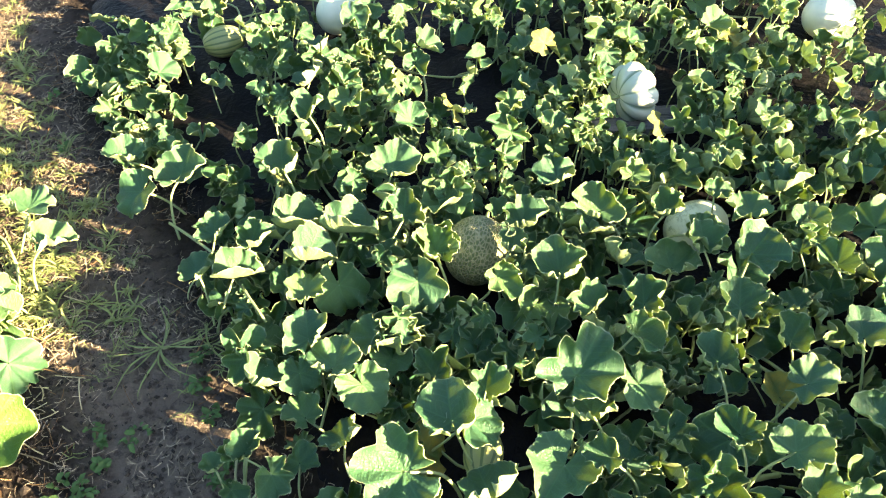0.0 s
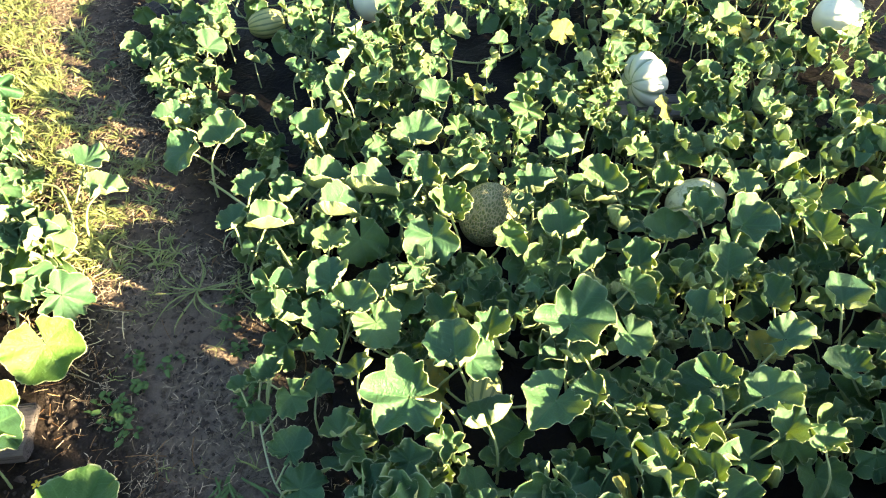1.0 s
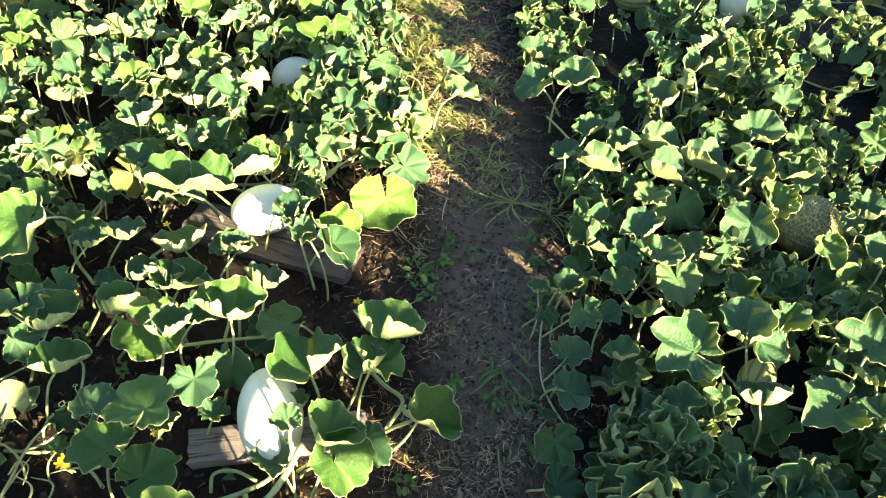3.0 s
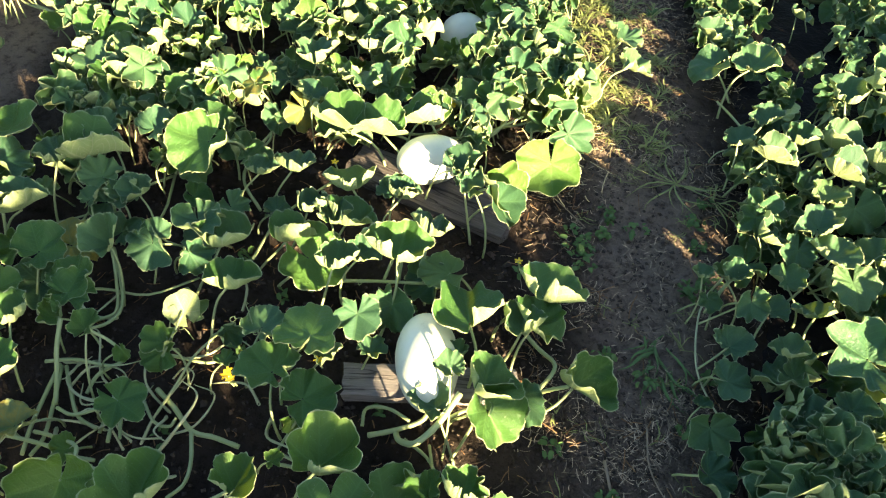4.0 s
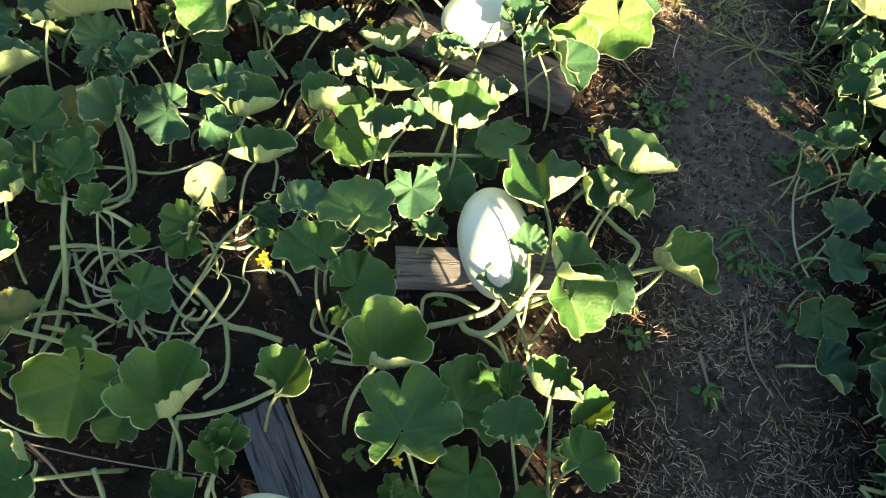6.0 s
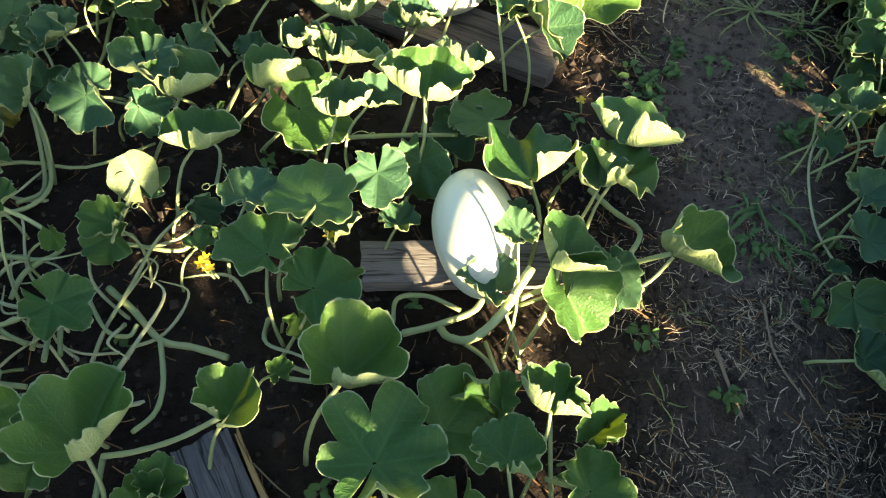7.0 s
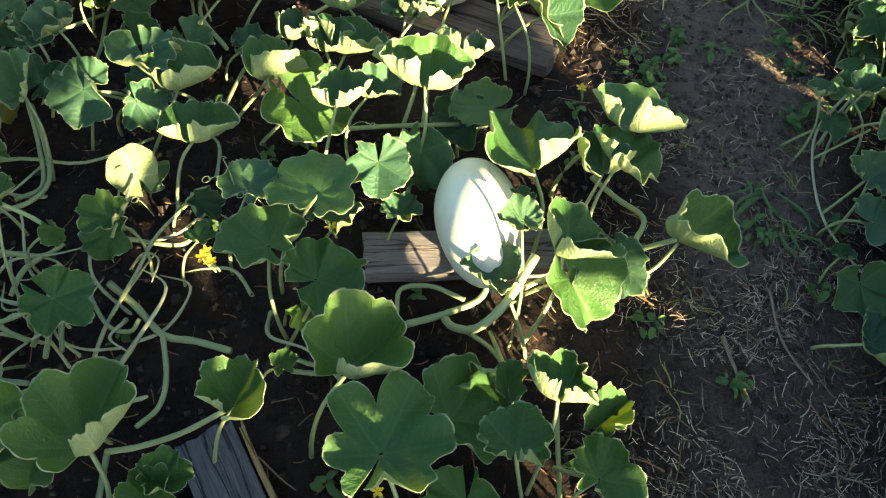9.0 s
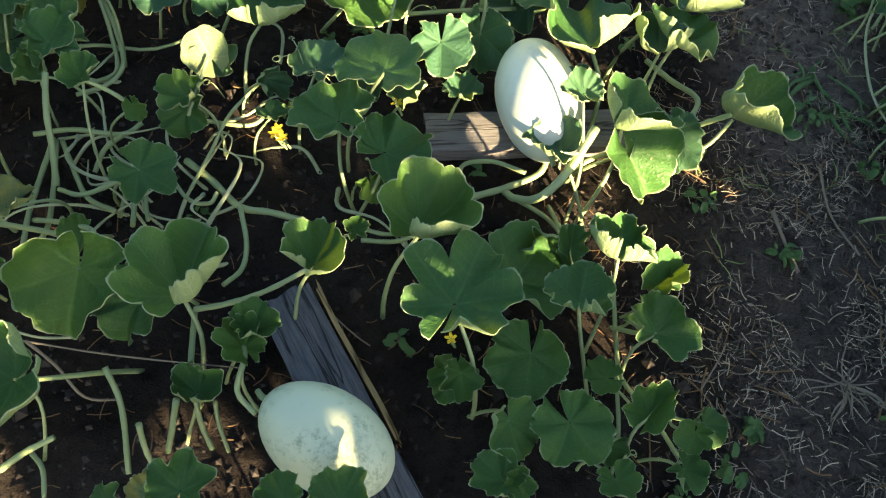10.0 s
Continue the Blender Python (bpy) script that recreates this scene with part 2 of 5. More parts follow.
# ---- mesh helpers ----
def made(name, verts, faces, mats, slots=None, uvs=None, smooth=True):
    me = bpy.data.meshes.new(name)
    me.from_pydata([tuple(v) for v in verts], [], faces)
    for m in mats:
        me.materials.append(m)
    if slots is not None:
        me.polygons.foreach_set("material_index", slots)
    me.polygons.foreach_set("use_smooth", [smooth] * len(me.polygons))
    if uvs is not None:
        layer = me.uv_layers.new(name="UVMap")
        idx = np.empty(len(me.loops), dtype=np.int32)
        me.loops.foreach_get("vertex_index", idx)
        layer.data.foreach_set("uv", np.asarray(uvs, dtype=np.float32)[idx].ravel())
    me.update()
    return me


def under(ob, parent):
    """Hangs ob under parent; its pose stays in world metres."""
    world_m = parent.matrix_basis if parent.parent is None else parent.parent.matrix_basis @ parent.matrix_parent_inverse @ parent.matrix_basis
    ob.parent = parent
    ob.matrix_parent_inverse = world_m.inverted()
    return ob


def part(name, bm, material, parent, label=""):
    me = bpy.data.meshes.new(name)
    bm.normal_update()
    bm.to_mesh(me)
    bm.free()
    me.materials.append(material)
    me.polygons.foreach_set("use_smooth", [True] * len(me.polygons))
    ob = under(new(name, me), parent)
    return tagged(ob, label) if label else ob


def smooth_line(points, steps):
    """Points on a Catmull-Rom line through the given ones."""
    p = [Vector(q) for q in points]
    p = [p[0] * 2 - p[1]] + p + [p[-1] * 2 - p[-2]]
    out = []
    for i in range(1, len(p) - 2):
        for k in range(steps):
            t = k / steps
            a, b, c, d = p[i - 1], p[i], p[i + 1], p[i + 2]
            out.append(0.5 * (2 * b + (c - a) * t + (2 * a - 5 * b + 4 * c - d) * t * t + (3 * b - a - 3 * c + d) * t ** 3))
    return out + [p[-2]]


def tube(points, r0, r1, sides=6, steps=6, wobble=0.0):
    """Verts and faces of a tapering round stem through the points."""
    line = smooth_line(points, steps)
    verts, faces = [], []
    n = len(line)
    for i, q in enumerate(line):
        d = (line[min(i + 1, n - 1)] - line[max(i - 1, 0)]).normalized()
        u = d.cross(Vector((0.31, 0.17, 0.93))).normalized()
        v = d.cross(u)
        r = r0 + (r1 - r0) * i / (n - 1)
        r *= 1 + wobble * math.sin(i * 1.7)
        for k in range(sides):
            a = 2 * math.pi * k / sides
            verts.append(q + (u * math.cos(a) + v * math.sin(a)) * r)
    for i in range(n - 1):
        for k in range(sides):
            a, b = i * sides + k, i * sides + (k + 1) % sides
            faces.append((a, b, b + sides, a + sides))
    faces.append(tuple(range(sides - 1, -1, -1)))
    faces.append(tuple(range((n - 1) * sides, n * sides)))
    return verts, faces


def stem(name, points, r0, r1, parent, material=None, sides=6, steps=6, wobble=0.0):
    v, f = tube(points, r0, r1, sides, steps, wobble)
    return under(new(name, made(name, v, f, [material or STEM])), parent)


# ---- the melon leaf ----
def leaf_data(seed, lobe=0.10, cup=0.6, ripple=0.25, fold=0.0, droop=0.2, lift=0.4, gap=12, serr=0.012, roll=0.5, flute=0.5, ears=None, crease=0.05, rings=6, segs=108, teeth=30, old=False, green=False):
    """A leaf one metre wide, its stalk at the origin, its tip towards +y: two skins, blue-green above and pale below.
    Each rib of the leaf is bent by angles: cup lifts the rim all round, lift the base lobes, droop lowers the tip, roll curls stretches of the margin, flute raises the bays between the lobes."""
    r = random.Random(seed)
    ph = [r.uniform(0, 6.28) for _ in range(12)]
    skew = r.uniform(-0.10, 0.10)
    amp = [r.uniform(0.7, 1.25) for _ in range(9)]
    ear = ears or (lift * r.uniform(0.3, 1.5), lift * r.uniform(0.3, 1.5))
    amp[4] *= 1.2
    curls = [(r.uniform(-2.8, 2.8), r.uniform(0.35, 0.8), roll * r.uniform(0.5, 1.3) * (1 if r.random() < 0.8 else -0.8)) for _ in range(3)]
    bays = [flute * r.uniform(0.4, 1.5) for _ in range(9)]
    lim = math.pi - radians(gap)
    cols = segs + 1
    rhos = [0.03] + [0.03 + 0.94 * (i / (rings - 1)) ** 0.8 for i in range(1, rings)] + [1.0]
    fold_c, fold_s = math.cos(fold), math.sin(fold)
    top, low, uvs = [[] for _ in rhos], [[] for _ in rhos], [[] for _ in rhos]
    for j in range(cols):
        th = -lim + 2 * lim * j / segs
        back = max(0.0, (abs(th) - 1.3) / 1.85)
        bulge = abs(math.cos(th / VEIN * math.pi))
        shape = (2 * (1 - (1 - bulge) ** 1.6) * amp[4 + round(th / VEIN)] - 1) * (1 - 0.5 * back)
        rad = 0.46 * (1 + 0.10 * math.cos(th) + lobe * shape + 0.03 * math.sin(2 * th + ph[0]) + 0.03 * math.sin(3 * th + ph[1]) + 0.025 * math.sin(7 * th + ph[3]) + skew * math.sin(th))
        rad *= 1 - 0.14 * back ** 2
        crest = abs(math.sin(0.5 * teeth * th + 1.3 * math.sin(3 * th + ph[6]) + ph[7]))
        rim = serr * ((1.6 * crest - 1.0) * (0.9 + 0.4 * math.sin(5 * th + ph[5])) + 0.9 * math.sin(0.37 * teeth * th + ph[8]))
        wave = (0.7 + 0.6 * math.sin(th + ph[7])) * (0.8 * math.sin(5 * th + ph[4]) + math.sin(9 * th + 1.4 * math.sin(2 * th + ph[9]) + ph[5]) + 0.6 * math.sin(14 * th + 1.2 * math.sin(3 * th) + ph[10]))
        bowl = cup * (1 + 0.35 * math.sin(th + ph[2]) + 0.35 * math.sin(2 * th + ph[3]))
        curl = sum(k * math.exp(-((th - a) / w) ** 2) for a, w, k in curls)
        q = z = 0.0
        for i, rho in enumerate(rhos):
            step = rho - (rhos[i - 1] if i else 0.0)
            mid = rho - step / 2
            bend = 0.10 + bowl * mid ** 1.2 + 1.4 * ear[th > 0] * mid * back - droop * 1.6 * mid ** 1.5 * max(0.0, math.cos(th)) ** 2
            bend += ripple * mid ** 2.2 * wave + curl * mid ** 2.2 + (bays[4 + math.floor(th / VEIN)] * 1.7 * (1 - bulge ** 2) - 0.5 * flute) * mid ** 1.3 * (1 - 0.6 * back)
            bend = max(-1.5, min(1.75, bend))
            length = step * rad + (rim if i == rings else 0.0)
            q += length * math.cos(bend)
            z += length * math.sin(bend)
            flat = rho * rad
            x, y = q * math.sin(th), q * math.cos(th)
            h = z - crease * rho * bulge ** 3 * (1 - 0.3 * rho) + 0.008 * math.sin(19 * rho + 6 * bulge + ph[11]) * rho * (1 - bulge ** 3)
            h += 0.045 * rho * noise.noise(Vector((flat * math.sin(th) * 6 + 3.1 * ph[0], flat * math.cos(th) * 6 + 2.7 * ph[1], ph[2])))
            fx, fz = x * fold_c, h + abs(x) * fold_s
            top[i].append((fx, y, fz))
            n = Vector((-math.sin(bend) * math.sin(th), -math.sin(bend) * math.cos(th), math.cos(bend))) * 0.007
            low[i].append((fx - n.x, y - n.y, fz - n.z))
            uvs[i].append((0.5 + flat * math.sin(th), 0.5 + flat * math.cos(th)))
    verts = [v for row in top for v in row] + [v for row in low for v in row]
    coords = [u for row in uvs for u in row] * 2
    edge_at = [rho for rho in rhos for _ in range(cols)] * 2
    faces, slots = [], []
    half = len(rhos) * cols
    for i in range(rings):
        for j in range(segs):
            a, b, c, d = i * cols + j, i * cols + j + 1, (i + 1) * cols + j + 1, (i + 1) * cols + j
            faces.append((a, d, c, b))
            slots.append(0)
            faces.append((a + half, b + half, c + half, d + half))
            slots.append(1)
    edge = [rings * cols + j for j in range(cols)]
    loop = [i * cols for i in range(rings)] + edge + [i * cols + segs for i in range(rings - 1, -1, -1)]
    for a, b in zip(loop, loop[1:]):
        faces.append((b, a, a + half, b + half))
        slots.append(1)
    mats = [LEAF_OLD, LEAF_OLD_UNDER] if old else [LEAF_GREEN if green else LEAF_TOP, LEAF_UNDER]
    me = made("leaf", verts, faces, mats, slots, coords)
    me.attributes.new("margin", "FLOAT", "POINT").data.foreach_set("value", edge_at)
    return me


def leaf(parent, x, y, z, size, heading, tip=0.0, lean=0.0, data=None, foot=None, thick=0.0032, sunward=0.0):
    """A leaf of the plant and its stalk. heading: compass of the tip, from +x towards +y; tip: how far it noses down; lean: to its right; sunward: turned to the sun."""
    ob = new("leaf", data)
    ob.matrix_basis = pose(x, y, z) @ Matrix.Rotation(radians(sunward), 4, Vector((0, 0, 1)).cross(sun_to)) @ pose(0, 0, 0, 0, 0, heading - 90) @ pose(0, 0, 0, -tip, 0, 0) @ pose(0, 0, 0, 0, lean, 0) @ Matrix.Diagonal((size, size, size, 1))
    under(ob, parent)
    if foot is None:
        h = radians(heading + 180)
        foot = (x + math.cos(h) * (0.25 * size + 0.3 * z), y + math.sin(h) * (0.25 * size + 0.3 * z), 0.012)
    f = Vector(foot)
    f.z = ground_height(f.x, f.y) - 0.004
    top = Vector((x, y, z - 0.004))
    bow = Vector((math.sin(x * 91 + y * 57), math.cos(x * 63 - y * 77), 0)) * 0.10 * (top - f).length
    mid = f.lerp(top, 0.55) + Vector((0, 0, 0.14 * (top - f).length)) + bow
    low = f.lerp(top, 0.2) + Vector((0, 0, 0.12 * (top - f).length)) + bow * 0.7
    v, fc = tube([f, low, mid, top], thick, thick * 0.75, 5, 3)
    under(new("leaf_stalk", made("leaf_stalk", v, fc, [STEM])), ob)
    return ob


def bed_leaves(green, rings, segs, teeth):
    """Eighteen forms of leaf, from shallow bowls to deep funnels and folded ones."""
    return [leaf_data(100 + i, lobe=0.06 + 0.035 * (i % 3), flute=(0.4, 0.75, 0.6, 0.3, 0.9)[i % 5], cup=(0.75, 0.45, 1.0, 0.3, 0.65, 0.15, 0.85, 0.55)[i % 8], ripple=0.30 + 0.07 * (i % 4), fold=(0.1, 0.3, 0.0, 0.45, 0.0)[i % 5],
                      droop=(0.2, 0.7, 0.0, 0.4)[i % 4], lift=(0.7, 0.35, 0.5, 0.8, 0.2)[i % 5], roll=(0.7, 1.0, 0.4)[i % 3], serr=0.014, rings=rings, segs=segs, teeth=teeth, green=green) for i in range(18)]


BLUE_LEAVES, GREEN_LEAVES = bed_leaves(False, 4, 60, 24), bed_leaves(True, 4, 60, 24)
BLUE_COARSE, GREEN_COARSE = bed_leaves(False, 3, 26, 10), bed_leaves(True, 3, 26, 10)
OLD_LEAVES = [leaf_data(300 + i, cup=-0.3, droop=0.6, rings=4, segs=38, teeth=14, old=True) for i in range(2)]


# ---- plan of the ground ----
def between(table, v):
    for (a, p), (b, q) in zip(table, table[1:]):
        if v <= b:
            return p + (q - p) * (v - a) / (b - a)
    return table[-1][1]


PATH_LEFT = [(-9.0, 1.0), (-1.0, 0.10), (-0.3, 0.0), (0.16, -0.16), (0.45, -0.20), (1.0, -0.36), (2.2, -0.85), (3.1, -1.2), (9.0, -3.4)]
PATH_RIGHT = [(-9.0, 2.0), (-1.0, 0.45), (0.3, 0.22), (0.6, 0.12), (0.95, 0.05), (1.7, -0.2), (2.3, -0.48), (3.1, -0.66), (9.0, -2.2)]


def on_path(x, y):
    """How far a place lies inside the path: 1 in its middle, 0 at the edge, negative outside."""
    l, r = between(PATH_LEFT, y), between(PATH_RIGHT, y)
    here = 1 - abs(x - (l + r) / 2) / max(0.05, (r - l) / 2)
    return max(here, 1 - abs(x + 2.42 + 0.3 * (y - 0.2)) / 0.22)


def ground_height(x, y):
    p = Vector((x, y, 0.0))
    h = 0.010 * noise.fractal(p * 3.0, 0.8, 2.0, 4) + 0.010 * noise.fractal(p * 13.0, 0.9, 2.0, 4) + 0.006 * noise.noise(p * 38)
    k = max(0.0, min(1.0, on_path(x, y) * 2))
    h = h * (1 - 0.45 * k)
    if x > between(PATH_RIGHT, y):
        h = h * 0.4
    return h


def axis(lo, hi, step, far):
    near = [lo + step * i for i in range(int((hi - lo) / step) + 1)]
    out, d = [], step
    while near[-1] + d < far:
        d *= 1.5
        near.append(near[-1] + d)
        out.append(near[0] - sum(step * 1.5 ** (k + 1) for k in range(len(out) + 1)))
    return sorted(out) + near


def build_ground():
    xs, ys = axis(-2.6, 1.2, 0.018, 400), axis(-1.0, 3.2, 0.018, 400)
    nx = len(xs)
    verts, dry = [], []
    for y in ys:
        for x in xs:
            rim = min(x + 2.6, 1.2 - x, y + 1.0, 3.2 - y)
            verts.append((x, y, ground_height(x, y) * min(1.0, max(0.0, rim * 6))))
            # the last factor darkens the path beyond y = 1.1, standing in for shade
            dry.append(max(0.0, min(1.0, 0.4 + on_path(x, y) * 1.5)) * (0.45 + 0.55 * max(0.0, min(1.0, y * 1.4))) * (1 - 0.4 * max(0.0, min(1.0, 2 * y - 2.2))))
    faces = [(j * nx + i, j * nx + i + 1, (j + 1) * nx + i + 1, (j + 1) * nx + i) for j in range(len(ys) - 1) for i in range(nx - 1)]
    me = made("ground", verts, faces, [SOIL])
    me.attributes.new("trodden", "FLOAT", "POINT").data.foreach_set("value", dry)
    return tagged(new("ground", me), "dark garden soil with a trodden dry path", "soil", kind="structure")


build_ground()


def build_film():
    """Black mulch film under the right-hand bed, wrinkled, its edge buried along the path."""
    verts, faces = [], []
    nu, nv = 90, 170
    for j in range(nv + 1):
        y = -1.6 + 6.4 * j / nv
        e = between(PATH_RIGHT, y) + 0.13 + 0.06 * noise.noise(Vector((y * 4, 3, 0))) - 0.20 * math.exp(-((y - 0.43) / 0.06) ** 2)
        for i in range(nu + 1):
            u = i / nu
            x = e + 4.4 * u ** 1.3
            p = Vector((x, y, 0))
            z = 0.016 + 0.010 * noise.fractal(p * 5, 0.7, 2, 3) + 0.010 * abs(noise.noise(Vector((x * 14, y * 3, 1)))) - 0.022 * max(0, 1 - u * 25)
            verts.append((x, y, max(z, ground_height(x, y) + 0.004) if u > 0.05 else z))
    for j in range(nv):
        for i in range(nu):
            a = j * (nu + 1) + i
            faces.append((a, a + 1, a + nu + 2, a + nu + 1))
    return tagged(new("mulch_film", made("mulch_film", verts, faces, [FILM])), "wrinkled black plastic mulch film over the bed", "mulch film", kind="structure")


build_film()


# ---- boards ----
def board_data(name, length, width, thick, material, seed, ragged=0.006):
    r = random.Random(seed)
    verts, faces = [], []
    n, m = 24, 8
    prof = []
    for k in range(m + 1):
        prof.append((-width / 2 + width * k / m, thick / 2))
    for k in range(m + 1):
        prof.append((width / 2 - width * k / m, -thick / 2))
    c = len(prof)
    for i in range(n + 1):
        x = -length / 2 + length * i / n
        for k, (y, z) in enumerate(prof):
            end = (r.uniform(-1, 1) * ragged) if i in (0, n) else 0
            q = Vector((x * 9 + seed, y * 30, z * 30))
            d = 0.0022 * noise.noise(q * 1.5)
            corner = 0.0025 if k in (0, m, m + 1, c - 1) else 0
            verts.append((x + end, y * (1 - corner / width * 2) + d, z + d - math.copysign(corner, z)))
    for i in range(n):
        for k in range(c):
            a, b = i * c + k, i * c + (k + 1) % c
            faces.append((a, a + c, b + c, b))
    faces.append(tuple(range(c)))
    faces.append(tuple(n * c + k for k in range(c - 1, -1, -1)))
    return made(name, verts, faces, [material], smooth=False)


def board(x, y, z, heading, pitch, lean, length, width, thick, material, seed, label):
    ob = new("board", board_data("board", length, width, thick, material, seed))
    ob.matrix_basis = pose(x, y, z, lean, -pitch, heading)
    return tagged(ob, label, "board")


board(-0.515, 0.215, 0.028, 25, 0, 0, 0.44, 0.098, 0.036, WOOD_GREY, 1, "weathered grey plank end lying under a white melon")
board(-0.83, 0.83, 0.026, -2, 0, 2, 0.56, 0.155, 0.034, WOOD_BROWN, 2, "old brown rough plank lying under a white melon")
b3 = board(-0.60, -0.455, 0.034, -38, 0, 0, 0.50, 0.100, 0.042, WOOD_BLUE, 3, "blue-grey weathered plank with a split edge under a melon")
strip = new("split_edge", board_data("split_edge", 0.30, 0.012, 0.038, WOOD_RAW, 5, 0.012))
strip.matrix_basis = pose(-0.60, -0.455, 0.033, 0, 0, -38) @ pose(-0.09, 0.0565, 0)
tagged(under(strip, b3), "pale raw split edge")
board(1.37, 1.81, 0.035, -8, 0, 0, 0.34, 0.12, 0.03, WOOD_GREY, 4, "grey plank on the film under a ribbed melon")


# ---- melons ----
HERO_SPOTS = []   # where leaves or melons lie already: x, y, height, size


def melon(x, y, z, length, width, heading, pitch, kind, label, ribs=0, rib_depth=0.0, egg=0.0, foot=None):
    """A melon along its axis; heading and pitch: where its stalk end points."""
    rows, cols = 26, 60 if ribs else 40
    verts, faces, rib = [], [], []
    for i in range(rows + 1):
        a = math.pi * i / rows
        for j in range(cols):
            b = 2 * math.pi * j / cols
            groove = (0.5 + 0.5 * math.cos(ribs * b + 0.25 * math.sin(3 * b + x) + 0.12 * math.sin(2 * a + 2 * b))) ** 3 if ribs else 0.0
            r = math.sin(a) * width / 2 * (1 - rib_depth * groove) * (1 + egg * math.cos(a))
            r *= 1 + 0.012 * noise.noise(Vector((math.cos(b) * 2 + x * 7, math.sin(b) * 2, a * 2)))
            h = math.cos(a) * length / 2 * (1 - (0.10 * math.exp(-(math.sin(a) * 4) ** 2) if ribs else 0.0))
            verts.append((r * math.cos(b), r * math.sin(b), h))
            rib.append(groove)
    for i in range(rows):
        for j in range(cols):
            p, q = i * cols + j, i * cols + (j + 1) % cols
            faces.append((p, p + cols, q + cols, q))
    me = made("melon", verts, faces, [MELON[kind]])
    me.attributes.new("rib", "FLOAT", "POINT").data.foreach_set("value", rib)
    ob = new("melon", me)
    ob.matrix_basis = pose(x, y, z, 0, 90 - pitch, heading)
    tagged(ob, label, "melon")
    HERO_SPOTS.append((x, y, 0.0, 0.14))
    HERO_SPOTS.append((x - 0.05, y - 0.12, 0.0, 0.06))
    ax = (ob.matrix_basis.to_3x3() @ Vector((0, 0, 1))).normalized()
    s = Vector((x, y, z)) + ax * (length / 2 - 0.004)
    if foot:
        f = Vector(foot)
        stem("stalk", [s - ax * 0.003, s + ax * 0.03, f.lerp(s, 0.4) + Vector((0, 0, 0.02)), f], 0.0055, 0.004, ob)
    else:
        stem("stalk", [s - ax * 0.003, s + ax * 0.012, s + ax * 0.024 + Vector((0, 0.004, -0.004))], 0.006, 0.005, ob)
    return ob


melon(-0.527, 0.218, 0.122, 0.275, 0.158, -61, 2, "white", "white oval melon lying on a grey plank in the sun", egg=-0.06)
melon(-0.850, 0.872, 0.118, 0.215, 0.152, 38, 2, "white", "white oval melon lying on an old brown plank", egg=-0.05)
melon(-0.598, -0.512, 0.128, 0.222, 0.148, 170, 0, "pale", "pale green oval melon with scuffed rind on a blue-grey plank", egg=-0.04)
melon(-1.073, 1.567, 0.080, 0.170, 0.150, 40, 10, "white", "pale yellowish round melon half hidden under leaves")
melon(0.735, 1.315, 0.105, 0.200, 0.185, 60, 20, "netted", "green netted melon lying among the leaves")
melon(1.385, 1.300, 0.060, 0.195, 0.155, 10, 0, "pale", "pale smooth melon half hidden under leaves")
melon(1.385, 1.855, 0.118, 0.128, 0.206, 196, 8, "striped", "white ribbed melon with green stripes on a plank", ribs=8, rib_depth=0.2)
melon(0.487, 2.594, 0.095, 0.180, 0.165, 30, 10, "white", "white round melon bright in the sun")
melon(0.047, 2.537, 0.075, 0.160, 0.115, 10, 0, "small", "small yellow-green melon with dark green stripes", ribs=15, rib_depth=0.03)
melon(2.238, 2.131, 0.100, 0.190, 0.170, 0, 0, "white", "pale yellow melon among the far leaves")
melon(0.620, 0.735, 0.060, 0.150, 0.095, 250, 15, "small", "small unripe green melon under the leaves", ribs=10, rib_depth=0.02)

# ---- plants near the camera, leaf by leaf ----
STYLE = {
    "n": dict(cup=0.65, droop=0.35, lift=0.5),
    "c": dict(cup=0.95, ripple=0.26, lift=0.7),
    "f": dict(cup=0.3, droop=0.3, ripple=0.22, lift=0.4, roll=0.8),
    "s": dict(cup=0.5, fold=0.6, droop=0.3, lift=0.3),
    "d": dict(cup=-0.1, droop=0.7, fold=0.2, ripple=0.28, lift=0.3),
    "L": dict(cup=0.25, lobe=0.17, gap=9, ripple=0.14, lift=0.3, roll=0.3, droop=0.3),
    "V": dict(cup=0.4, fold=0.75, droop=0.4, ripple=0.22, lift=0.4, lobe=0.05),
    "u": dict(cup=0.3, lobe=0.01, ripple=0.05, fold=0.3, lift=0.2, roll=0.15, flute=0.0, serr=0.003),
    "B": dict(cup=0.6, ripple=0.2, lift=0.9, lobe=0.07, gap=7, fold=0.15, roll=1.1),
    "o": dict(cup=0.2, old=True),
    "O": dict(cup=0.1, fold=0.5, old=True),
}


def near_plant(x, y, label, group):
    plant = tagged(new("melon_plant"), label, "melon plant", group)
    plant.matrix_basis = pose(x, y, 0.0)
    return plant


